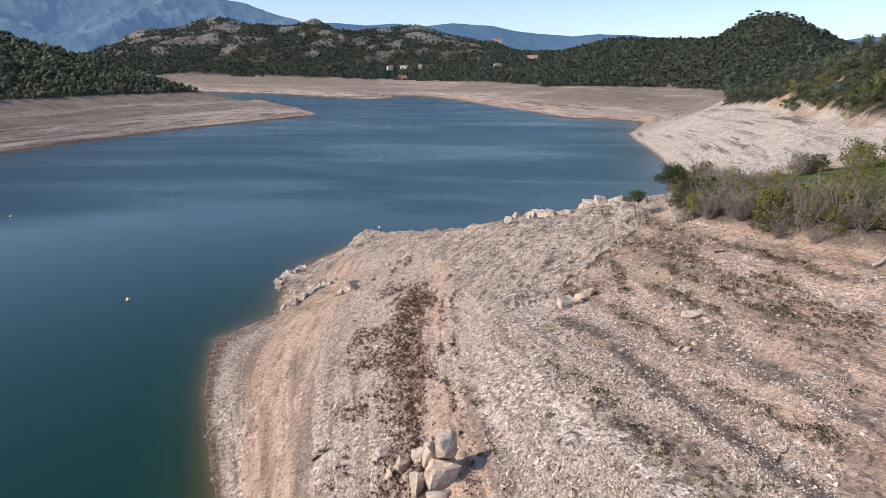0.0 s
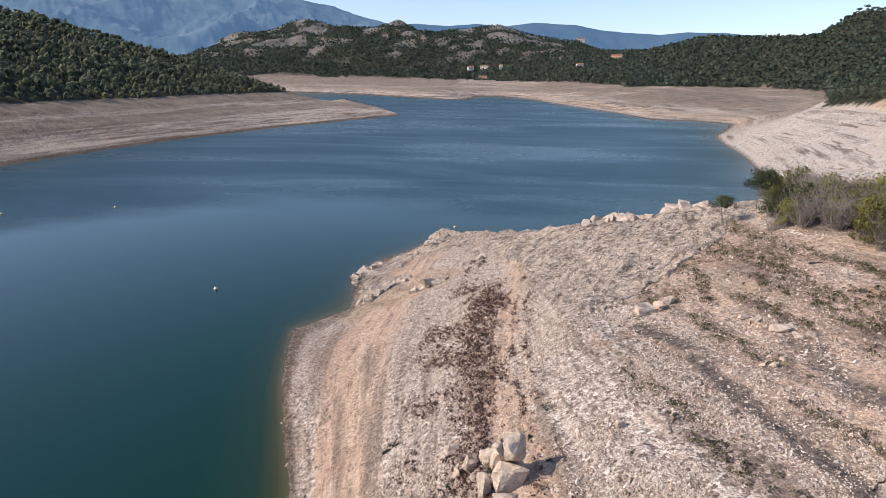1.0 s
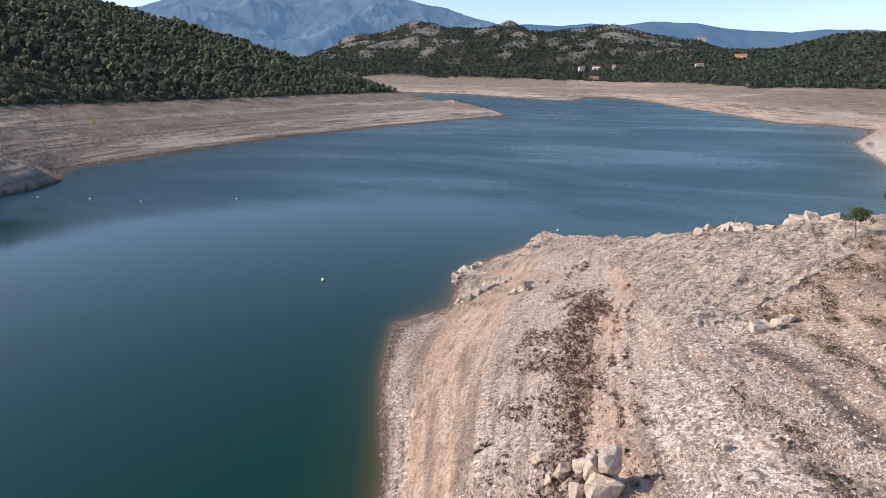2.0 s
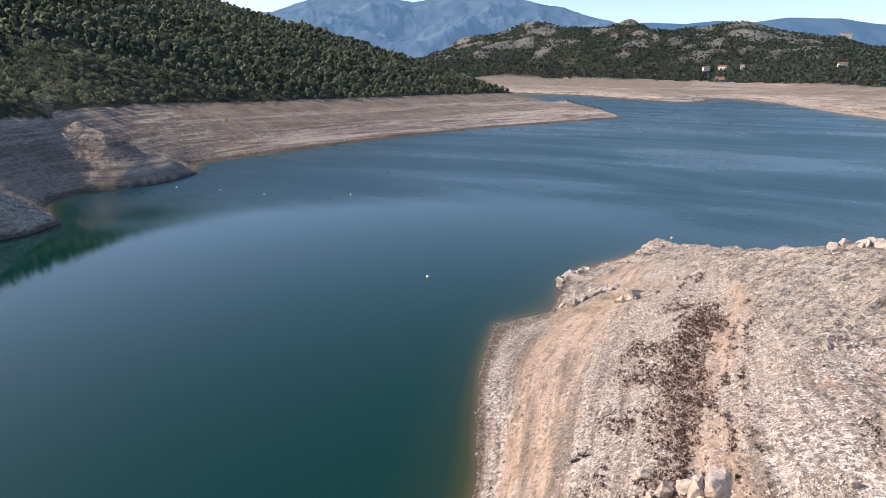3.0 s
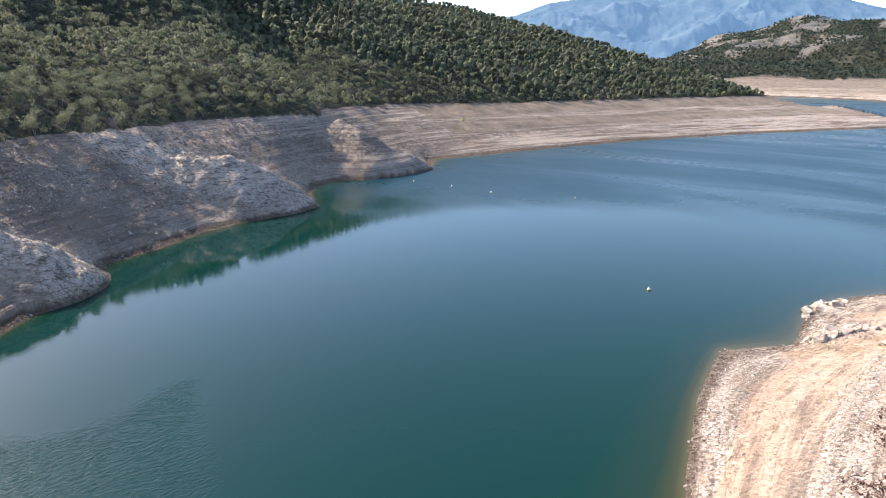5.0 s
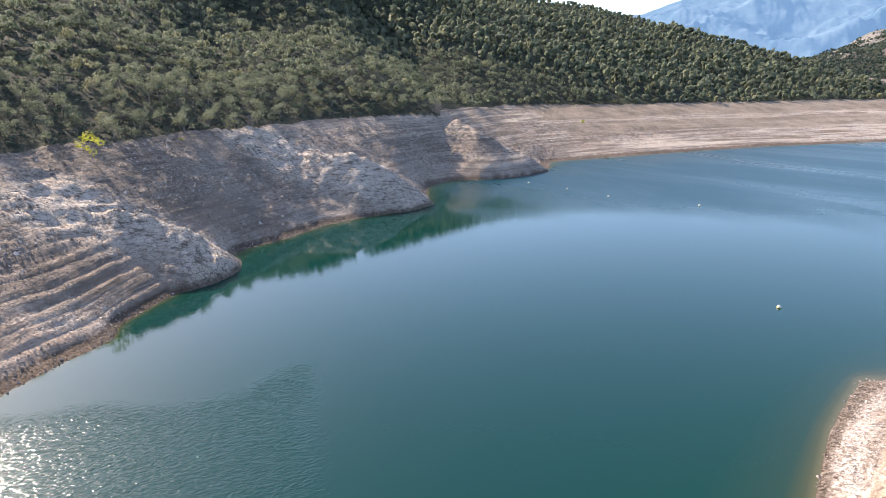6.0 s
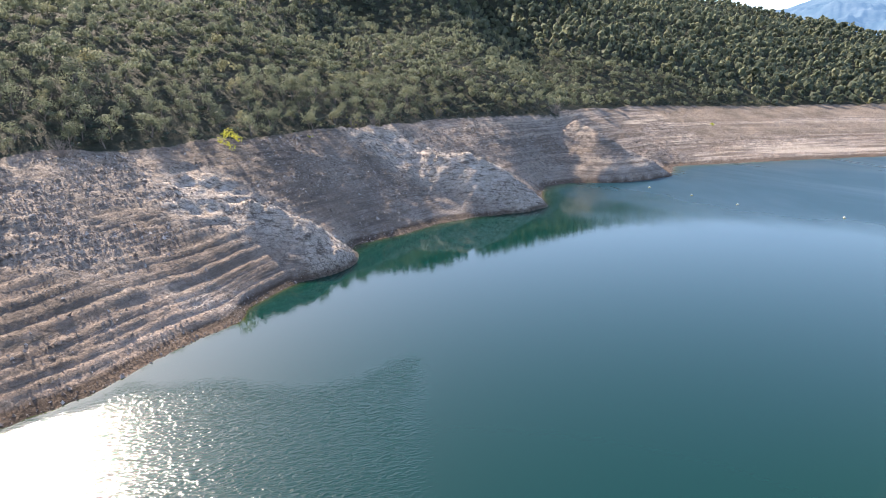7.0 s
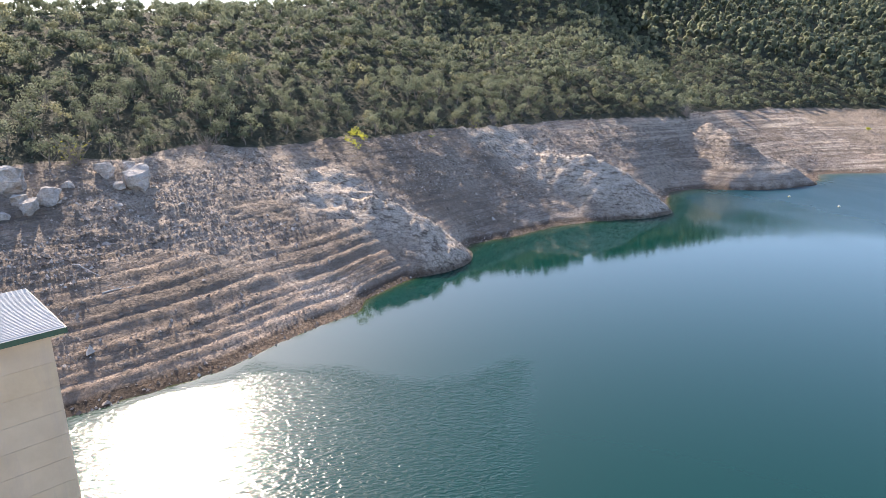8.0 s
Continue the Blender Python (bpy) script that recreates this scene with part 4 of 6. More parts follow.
# ---- the mountains on the horizon ----
def mountain_range(name, label, crest, base, depth, mat, seed, relief):
    """A broken range behind a crest line (x, y, z): relief falls from the crest towards the lake."""
    xs, ys, zs = (np.array([p[k] for p in crest], float) for k in range(3))
    u = np.linspace(0, len(crest) - 1, 420)
    cx, cy, cz = (np.interp(u, np.arange(len(crest)), a) for a in (xs, ys, zs))
    v = np.linspace(-0.25, 1, 90)
    rr = np.hypot(cx, cy)
    X = cx[:, None] * (1 - v[None] * depth / rr[:, None])
    Y = cy[:, None] * (1 - v[None] * depth / rr[:, None])
    fall = np.where(v < 0, 1 + v * 1.6, (1 - v) ** 1.25)
    mid = np.sin(np.clip(v, 0, 1) * np.pi)
    Z = base + (cz[:, None] - base) * fall[None] + mid[None] * relief * 2 * (ridged(X, Y, 620, 6, seed) - 0.62) + relief * 0.12 * fbm(X, Y, 90, 4, seed + 3)
    i, j = np.meshgrid(np.arange(419), np.arange(89), indexing="ij")
    faces = np.stack([i * 90 + j, i * 90 + j + 1, (i + 1) * 90 + j + 1, (i + 1) * 90 + j], -1).reshape(-1, 4)
    me = mesh_of(name, np.stack([X, Y, Z], -1).reshape(-1, 3), faces, mat, None, True)
    return tagged(new("backdrop", me), label, "mountains", kind="structure")


def far_mountain_material(name, c1, c2, haze_glow, strength):
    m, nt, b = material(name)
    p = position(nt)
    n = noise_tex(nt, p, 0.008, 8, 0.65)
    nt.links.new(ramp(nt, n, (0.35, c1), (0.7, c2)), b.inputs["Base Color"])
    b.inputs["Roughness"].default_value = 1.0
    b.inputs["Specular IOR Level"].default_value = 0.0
    # distance haze is painted on as a blue emission of the slopes
    b.inputs["Emission Color"].default_value = (*haze_glow, 1)
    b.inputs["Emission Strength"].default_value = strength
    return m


def polar(az, d, el):
    a = radians(az)
    return (-d * math.sin(a), d * math.cos(a), 30 + d * math.tan(radians(el)))


# the blue of far haze sits in these base colours and emission
MASSIF = far_mountain_material("hazed_massif", (0.035, 0.06, 0.075), (0.10, 0.125, 0.135), (0.115, 0.225, 0.395), 0.45)
RANGE = far_mountain_material("hazed_range", (0.03, 0.05, 0.06), (0.055, 0.075, 0.08), (0.085, 0.19, 0.36), 0.5)
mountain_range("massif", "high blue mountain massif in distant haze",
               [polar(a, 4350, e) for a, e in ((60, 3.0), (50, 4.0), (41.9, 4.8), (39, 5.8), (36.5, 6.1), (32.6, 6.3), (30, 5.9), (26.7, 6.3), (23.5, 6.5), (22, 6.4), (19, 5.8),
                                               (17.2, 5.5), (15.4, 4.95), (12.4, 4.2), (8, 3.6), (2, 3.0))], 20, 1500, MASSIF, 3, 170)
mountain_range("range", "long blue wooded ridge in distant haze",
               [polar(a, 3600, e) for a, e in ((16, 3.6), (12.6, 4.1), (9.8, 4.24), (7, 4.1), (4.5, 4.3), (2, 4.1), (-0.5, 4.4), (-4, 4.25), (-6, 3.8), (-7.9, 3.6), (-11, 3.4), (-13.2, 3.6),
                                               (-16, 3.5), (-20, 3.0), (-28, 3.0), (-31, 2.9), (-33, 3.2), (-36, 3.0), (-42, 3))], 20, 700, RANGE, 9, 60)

# ---- shapes for things ----
def tube(points, radii, sides=6):
    """A tapered tube through points: verts and quads."""
    pts = [Vector(p) for p in points]
    vs, fs = [], []
    for i, p in enumerate(pts):
        d = (pts[min(i + 1, len(pts) - 1)] - pts[max(i - 1, 0)]).normalized()
        a = d.orthogonal().normalized()
        c = d.cross(a)
        for k in range(sides):
            t = 2 * math.pi * k / sides
            vs.append(tuple(p + (a * math.cos(t) + c * math.sin(t)) * radii[i]))
    for i in range(len(pts) - 1):
        for k in range(sides):
            k2 = (k + 1) % sides
            fs.append((i * sides + k, i * sides + k2, (i + 1) * sides + k2, (i + 1) * sides + k))
    return vs, fs


def joined(pieces):
    vs, fs = [], []
    for v, f in pieces:
        o = len(vs)
        vs += list(v)
        fs += [tuple(i + o for i in q) for q in f]
    return np.array(vs, float), np.array(fs, int)


def bent(rng, start, end, wob, n=4):
    s, e = np.array(start, float), np.array(end, float)
    out = []
    for i in range(n + 1):
        u = i / n
        out.append(tuple(s + (e - s) * u + rng.normal(size=3) * wob * math.sin(u * math.pi)))
    return out


def trunk_and_limbs(rng, height, lean=0.1, limbs=6, thick=0.09, sides=6, spread=0.8):
    """A trunk that forks into limbs; also the limbs' ends."""
    top = (rng.uniform(-lean, lean) * height, rng.uniform(-lean, lean) * height, height * 0.62)
    path = bent(rng, (0, 0, -0.25), top, height * 0.03)
    pieces = [tube(path, np.linspace(thick, thick * 0.55, len(path)) * height ** 0.5, sides)]
    ends = []
    for k in range(limbs):
        a = 2 * math.pi * (k + rng.uniform(0, 0.7)) / limbs
        s = path[1 + k % (len(path) - 1)]
        e = (s[0] + math.cos(a) * spread * height * rng.uniform(0.25, 0.5), s[1] + math.sin(a) * spread * height * rng.uniform(0.25, 0.5),
             min(height * 0.98, s[2] + height * rng.uniform(0.28, 0.5)))
        lp = bent(rng, s, e, height * 0.03)
        pieces.append(tube(lp, np.linspace(thick * 0.5, thick * 0.12, len(lp)) * height ** 0.5, 4))
        ends.append(e)
    return pieces, ends


def leaf_mesh(name, v, f, mat):
    return mesh_of(name, v[:, :3], f, mat, None, True, normals=v[:, 3:])


def thing(name, loc, label, category, group="", rot=0.0, scale=1.0):
    ob = new(name)
    ob.empty_display_size = 0.3
    ob.matrix_basis = Matrix.Translation(loc) @ Matrix.Rotation(rot, 4, "Z")
    ob.scale = (scale,) * 3
    return tagged(ob, label, category, group)


def ground_at(x, y):
    return float(ground_height(np.array([float(x)]), np.array([float(y)]))[0])


def planted(proto, x, y, s, rot, sink=0.05):
    m = Matrix.Translation((x, y, ground_at(x, y) - sink)) @ Matrix.Rotation(rot, 4, "Z") @ Matrix.Scale(s, 4)
    return copy_thing(proto, m)


GREEN_BUSH = leaf_material("yellow_green_leaves", (0.17, 0.175, 0.055), (0.31, 0.295, 0.09), (0.40, 0.34, 0.11), 0.5)
DARK_BUSH = leaf_material("dark_green_leaves", (0.06, 0.078, 0.036), (0.11, 0.13, 0.06), (0.15, 0.16, 0.07), 0.4, 0.15)
YELLOW_LEAF = leaf_material("yellow_leaves", (0.40, 0.42, 0.05), (0.55, 0.55, 0.08), (0.6, 0.5, 0.08), 0.5)
TWIG = plain("grey_twigs", (0.15, 0.125, 0.105), (0.30, 0.265, 0.235), 3, bumpy=0)
PALE_WOOD = plain("weathered_wood", (0.34, 0.30, 0.26), (0.56, 0.51, 0.46), 5)
CHAR_WOOD = plain("dark_dead_wood", (0.03, 0.025, 0.022), (0.09, 0.075, 0.065), 5)
WEED = leaf_material("dry_red_weeds", (0.10, 0.05, 0.043), (0.19, 0.11, 0.088), (0.24, 0.165, 0.12), 0.3)
WEED_OLIVE = leaf_material("olive_weeds", (0.085, 0.075, 0.035), (0.16, 0.135, 0.07), (0.19, 0.17, 0.08), 0.2)


def oak_prototypes(count, cards, size, rng):
    out = []
    for k in range(count):
        pieces, ends = trunk_and_limbs(rng, 4.6, 0.08, 5, 0.07, 5, 0.95)
        centres = ends + [(rng.uniform(-0.9, 0.9), rng.uniform(-0.9, 0.9), rng.uniform(2.6, 4.6)) for _ in range(6)]
        v, f = leafy(rng, centres, 1.05, cards, size)
        ob = thing("holm_oak", (0, 0, 0), "round-headed grey-green evergreen oak above the bank", "tree", "oaks above the bank")
        for j, (tv, tf) in enumerate(pieces):
            nm = "trunk" if j == 0 else "limb"
            part(nm, mesh_of("oak_" + nm, tv, tf, BARK, None, True), ob, "" if j else "pale grey forked trunk")
        part("crown", leaf_mesh("oak_crown", v, f, OAK), ob)
        out.append(ob)
    return out


def bush_prototype(name, label, mat, rng, height, cards, size, radius, clumps, group):
    stems, ends = [], []
    for k in range(clumps):
        a, r = rng.uniform(0, 6.283), rng.uniform(0.15, 0.55) * height
        e = (math.cos(a) * r, math.sin(a) * r, height * rng.uniform(0.35, 0.95))
        p = bent(rng, (0.1 * math.cos(a), 0.1 * math.sin(a), -0.15), e, 0.06 * height)
        stems.append(tube(p, np.linspace(0.035, 0.012, len(p)) * height ** 0.5, 4))
        ends.append(e)
    ob = thing(name, (0, 0, 0), label, "bush", group)
    sv, sf = joined(stems)
    part("stem_tangle", mesh_of(name + "_stems", sv, sf, TWIG, None, True), ob)
    skirt = [(e[0] * 1.35, e[1] * 1.35, height * rng.uniform(0.12, 0.35)) for e in ends[::2]]
    v, f = leafy(rng, ends + skirt, radius, cards, size)
    part("foliage", leaf_mesh(name + "_leaves", v, f, mat), ob)
    return ob


def bare_prototype(rng, height, stems_n, group, leaf=None):
    """A leafless shrub: many thin forking stems."""
    ob = thing("bare_shrub", (0, 0, 0), "leafless grey shrub with thin forking twigs", "bush", group)
    pieces, tips = [], []
    for k in range(stems_n):
        a, r = rng.uniform(0, 6.283), rng.uniform(0.1, 0.8) * height
        e = np.array((math.cos(a) * r, math.sin(a) * r, height * rng.uniform(0.5, 1.0)))
        p = bent(rng, (0.15 * math.cos(a), 0.15 * math.sin(a), -0.15), e, 0.05 * height)
        pieces.append(tube(p, np.linspace(0.022, 0.007, len(p)) * height ** 0.5, 3))
        for j in range(7):
            s = np.array(p[1 + j % (len(p) - 1)])
            t = s + rng.normal(size=3) * height * 0.13 + np.array((0, 0, height * 0.13))
            pieces.append(tube([tuple(s), tuple((s + t) / 2 + rng.normal(size=3) * 0.03 * height), tuple(t)], np.array([0.012, 0.009, 0.004]) * height ** 0.5, 3))
            tips.append(tuple(t))
    v, f = joined(pieces)
    part("branchwork", mesh_of("bare_twigs", v, f, TWIG), ob)
    if leaf:
        lv, lf = leafy(rng, tips[::2], 0.22, 5, 0.06)
        part("foliage", leaf_mesh("last_leaves", lv, lf, leaf), ob, "a few yellow leaves left on the twigs")
    return ob


def remove(ob):
    for o in (*ob.children_recursive, ob):
        bpy.data.objects.remove(o)


def build_right_thicket():
    rng = np.random.default_rng(11)
    g = "bushes on the terrace edge"
    green = [bush_prototype("green_bush", "yellow-green leafy bush on the terrace edge", GREEN_BUSH, rng, 2.2, 75, 0.066, 0.55, 12, g) for _ in range(2)]
    dark = [bush_prototype("dark_bush", "dense dark green bush on the terrace edge", DARK_BUSH, rng, 2.4, 75, 0.07, 0.55, 12, g) for _ in range(2)]
    bare = [bare_prototype(rng, 2.6, 26, g) for _ in range(2)] + [bare_prototype(rng, 2.6, 26, g, GREEN_BUSH)]
    # a lone small pine and a dark tree at the edge of the rock
    for x, y, h, lab in ((21.3, 66.6, 2.9, "small dark pine on a bare leaning trunk"), (25.2, 68.5, 3.9, "dark spreading pine with dense needles"),
                         (27.0, 70.5, 3.6, "dark spreading pine with dense needles")):
        ob = thing("pine_tree", (x, y, ground_at(x, y) - 0.05), lab, "tree", "pines on the terrace edge", rng.uniform(0, 6))
        pieces, ends = trunk_and_limbs(rng, h, 0.12, 6, 0.035, 5, 0.7)
        tv, tf = joined(pieces)
        part("trunk", mesh_of("pine_trunk", tv, tf, BARK, None, True), ob)
        v, f = leafy(rng, [(e[0], e[1], max(e[2], h * 0.68)) for e in ends] + [(e[0] * 0.5, e[1] * 0.5, h * rng.uniform(0.7, 0.98)) for e in ends], 0.22 * h, 90, 0.075, 0.6)
        part("crown", leaf_mesh("pine_crown", v, f, DARK_BUSH), ob)
    spots = []
    # along the scarp, then thicker behind it
    for k in range(84):
        u = rng.uniform(0, 1)
        x = 24.8 + u * 17 + rng.normal() * 0.8
        y = 60.5 - u * 18.5 + rng.uniform(-0.5, 5.5) + 1.0
        spots.append((x, y))
    for k in range(34):
        spots.append((rng.uniform(28, 36), rng.uniform(64, 80)))
    for k in range(36):
        u = rng.uniform(0, 1)
        spots.append((29.5 + u * 7.5 + rng.normal() * 0.8, 61.5 - u * 9 + rng.uniform(-1, 4)))
    kinds = [green, bare, bare, green, dark, bare]
    for i, (x, y) in enumerate(spots):
        pick = kinds[int(rng.integers(0, 6))]
        planted(pick[int(rng.integers(0, len(pick)))], x, y, rng.uniform(0.6, 1.4) * (0.95 if pick is bare else 0.95), rng.uniform(0, 6.28))
    # far edge of the grass: clipped hedge, small trees
    for x, y, s, pick in ((50.5, 86, 1.1, dark[0]), (51.8, 86.6, 1.1, dark[1]), (53.2, 86.8, 1.0, dark[0]), (58, 86, 1.5, green[0]), (61, 83, 1.7, green[1]), (63.5, 80, 1.6, bare[0]),
                          (57, 76, 1.6, green[1]), (60, 74, 1.8, green[0]), (56, 70, 1.5, green[1]), (59, 68, 1.9, bare[1]), (48, 84, 1.3, bare[2]), (66, 86, 1.9, dark[1]),
                          (45.5, 62.5, 1.0, bare[1]), (44, 67, 0.8, green[0]), (69, 92, 2.0, dark[0]), (73, 90, 2.2, green[0]), (62, 92, 1.4, dark[0])):
        planted(pick, x, y, s, rng.uniform(0, 6.28))
    # shrubs clinging to the bare orange bluff beyond the inlet
    for k in range(46):
        u = rng.uniform(0, 1)
        x, y = 116 + 22 * u + rng.uniform(0, 26), 160 + 100 * u + rng.normal() * 6
        planted((dark + green)[int(rng.integers(0, 4))], x, y, rng.uniform(1.0, 2.6), rng.uniform(0, 6.28), 0.2)
    # yellowing trees beside the grass
    for x, y, h in ((47.5, 60.5, 5.6), (50.5, 64, 6.2), (44.2, 54.0, 4.6), (46.5, 51.5, 5.0), (54, 66, 6.0), (41.5, 49.5, 4.4), (43.5, 47.5, 5.0), (39.5, 52.5, 3.6), (57, 71, 6.2), (62, 76, 6.5), (40.5, 44.5, 4.6), (42.5, 42.0, 5.2), (38.2, 49.0, 4.0), (36.0, 56.5, 4.2), (33.5, 60.5, 4.0), (36.8, 53.6, 4.8), (38.6, 57.5, 5.2), (41.0, 61.0, 5.6), (43.5, 65.0, 6.0), (35.2, 52.2, 3.8), (40.0, 57.0, 5.0)):
        ob = thing("yellowing_tree", (x, y, ground_at(x, y) - 0.05), "slender tree with thin yellowing leaves and pale trunk", "tree", "yellowing trees by the grass", rng.uniform(0, 6))
        pieces, ends = trunk_and_limbs(rng, h, 0.1, 8, 0.03, 5, 0.6)
        tv, tf = joined(pieces)
        part("trunk", mesh_of("slender_trunk", tv, tf, TWIG, None, True), ob)
        cs = ends + [(e[0] * 0.6 + rng.normal() * 0.3, e[1] * 0.6 + rng.normal() * 0.3, e[2] * rng.uniform(0.6, 1.0)) for e in ends]
        v, f = leafy(rng, cs, 0.17 * h, 34, 0.085)
        part("crown", leaf_mesh("yellowing_crown", v, f, GREEN_BUSH), ob, "thin yellow-green leaves")
    for ob in green + dark + bare:
        remove(ob)


def build_bank_oaks():
    """The oaks that stand nearest above the opposite bank, one by one."""
    rng = np.random.default_rng(21)
    protos = oak_prototypes(7, 62, 0.12, rng)
    for x, y, s in zip(*OAK_SPOTS):
        planted(protos[int(rng.integers(0, 7))], x, y, s, rng.uniform(0, 6.28), 0.15)
    for ob in protos:
        remove(ob)
    # odd ones at the edge
    x, y = -121.5, 3.2
    ob = thing("yellow_tree", (x, y, ground_at(x, y) - 0.05), "small bright yellow-leaved tree at the wood's edge", "tree")
    pieces, ends = trunk_and_limbs(rng, 4.6, 0.05, 7, 0.035, 5, 0.8)
    tv, tf = joined(pieces)
    part("trunk", mesh_of("yellow_trunk", tv, tf, TWIG, None, True), ob)
    v, f = leafy(rng, ends + [(0, 0, 4.1)], 0.85, 60, 0.12)
    part("crown", leaf_mesh("yellow_crown", v, f, YELLOW_LEAF), ob)
    for x, y, s in ((-136.5, 20, 0.35), (-199, 190, 0.8)):
        o = thing("yellow_bush", (x, y, ground_at(x, y) - 0.03), "low bright yellow bush at the wood's edge", "bush", "yellow bushes")
        o.scale = (s,) * 3
        v, f = leafy(rng, [(rng.normal() * 0.7, rng.normal() * 0.7, rng.uniform(0.4, 1.4)) for _ in range(9)], 0.6, 30, 0.13)
        part("foliage", leaf_mesh("yellow_bush_leaves", v, f, YELLOW_LEAF), o)
        sv, sf = joined([tube(bent(rng, (0, 0, -0.2), (rng.normal() * 0.5, rng.normal() * 0.5, 1.2), 0.05), [0.04, 0.035, 0.03, 0.02, 0.015], 4) for _ in range(5)])
        part("stem_tangle", mesh_of("yellow_bush_stems", sv, sf, TWIG), o)
    edge = bare_prototype(rng, 3.2, 26, "bare shrubs at the wood's edge", YELLOW_LEAF)
    for x, y, s in ((-96.8, -38.2, 1.15), (-146.5, 31.5, 0.9), (-172, 62.5, 1.0)):
        planted(edge, x, y, s, rng.uniform(0, 6))
    remove(edge)
    ghost = bare_prototype(rng, 3.4, 30, "bare shrubs at the wood's edge")
    for x, y, s in ((-183.5, 108.5, 1.25), (-152, 38, 0.8), (-112, -22.5, 0.9)):
        planted(ghost, x, y, s, rng.uniform(0, 6))
    remove(ghost)


# ---- rocks ----
def stone_material(name, dark, light, scale):
    """Broken stone: tilted facets, cracks, lichen-grey patches."""
    m, nt, b = material(name)
    p = position(nt, 1, 1, 1.5)
    n, n2 = noise_tex(nt, p, scale, 7, 0.7), noise_tex(nt, p, scale * 6, 4, 0.7)
    col = ramp(nt, n, (0.34, dark), (0.62, light))
    col = mix(nt, math_node(nt, "MULTIPLY", grey(nt, n2, 0.50, 0.40), 0.4), col, tuple(c * 0.5 for c in dark))
    col = mix(nt, math_node(nt, "MULTIPLY", gaps(nt, p, scale * 0.8, 0.03), 0.18), col, tuple(c * 0.35 for c in dark))
    nt.links.new(col, b.inputs["Base Color"])
    b.inputs["Roughness"].default_value = 0.93
    b.inputs["Specular IOR Level"].default_value = 0.2
    h = math_node(nt, "ADD", math_node(nt, "MULTIPLY", facets(nt, p, scale * 0.8), 4.0), math_node(nt, "MULTIPLY", facets(nt, p, scale * 2.4), 2.5))
    bump(nt, math_node(nt, "ADD", h, math_node(nt, "MULTIPLY", n2, 0.5)), 0.8, 0.2, b)
    return m


STONE = stone_material("pale_stone", (0.50, 0.395, 0.30), (0.74, 0.62, 0.50), 1.3)
LEDGE = stone_material("pale_ledge", (0.40, 0.325, 0.25), (0.68, 0.585, 0.49), 1.4)
GREY_STONE = stone_material("grey_stone", (0.31, 0.27, 0.23), (0.55, 0.49, 0.43), 0.6)


def rock_mesh(name, rng, dims, mat, points=22, blocky=0.82):
    """A broken block: the hull of random points, its edges chipped and worn."""
    bm = bmesh.new()
    for _ in range(points):
        v = rng.uniform(-1, 1, 3)
        v = v / max(np.max(np.abs(v)), 1e-6) * blocky + v / np.linalg.norm(v) * (1 - blocky)
        bm.verts.new(Vector(v * np.array(dims) / 2 * rng.uniform(0.86, 1.0)))
    bmesh.ops.convex_hull(bm, input=bm.verts)
    bmesh.ops.delete(bm, geom=[v for v in bm.verts if not v.link_faces], context="VERTS")
    bmesh.ops.dissolve_limit(bm, angle_limit=0.14, verts=bm.verts, edges=bm.edges)
    bmesh.ops.bevel(bm, geom=list(bm.edges), offset=min(dims) * 0.025, segments=1, profile=0.5, affect="EDGES", clamp_overlap=True)
    bmesh.ops.triangulate(bm, faces=bm.faces)
    bmesh.ops.subdivide_edges(bm, edges=[e for e in bm.edges if e.calc_length() > max(dims) * 0.2], cuts=2)
    for v in bm.verts:
        v.co += v.co.normalized() * min(dims) * 0.085 * noise.fractal(v.co * (3.6 / max(dims)) + Vector((7.3, points, 1.1)), 0.7, 2.2, 4)
    bmesh.ops.triangulate(bm, faces=bm.faces)
    me = bpy.data.meshes.new(name)
    bm.to_mesh(me)
    bm.free()
    me.materials.append(mat)
    return me


def boulder(x, y, dims, rot, label, mat=STONE, name="boulder", group="", seed=0, lift=0.3, tip=(0, 0), z=None):
    rng = np.random.default_rng(seed + 100)
    zz = ground_at(x, y) if z is None else z
    ob = new(name, rock_mesh(name, rng, dims, mat))
    ob.matrix_basis = Matrix.Translation((x, y, zz + dims[2] * lift)) @ Euler((tip[0], tip[1], rot)).to_matrix().to_4x4()
    return tagged(ob, label, "rock", group)


def outcrop(line, width, high, count, seed):
    """A low broken spine of bedrock: many cracked blocks of all sizes along a line."""
    rng = np.random.default_rng(seed)
    x0, y0 = line[len(line) // 2]
    z0 = ground_at(x0, y0)
    ob = thing("rock_outcrop", (x0, y0, z0), "pale fractured rock outcrop on the point of the bank", "rock", "outcrops at the point")
    for k in range(count):
        u = (k + rng.uniform(0, 1)) / count * (len(line) - 1)
        i = min(int(u), len(line) - 2)
        x = line[i][0] + (line[i + 1][0] - line[i][0]) * (u - i) + rng.normal() * width * 0.45
        y = line[i][1] + (line[i + 1][1] - line[i][1]) * (u - i) + rng.normal() * width * 0.45
        size = high * rng.uniform(0.45, 1.15) * (1.0 - 0.3 * abs(2 * u / (len(line) - 1) - 1))
        me = rock_mesh("block", rng, (size * rng.uniform(1.1, 2.3), size * rng.uniform(0.9, 1.7), size), LEDGE, 12, 0.65)
        me.transform(Matrix.Translation((x - x0, y - y0, ground_at(x, y) - z0)) @ Euler((rng.normal() * 0.35, rng.normal() * 0.35, rng.uniform(0, 3.1))).to_matrix().to_4x4())
        part("block", me, ob)
    return ob


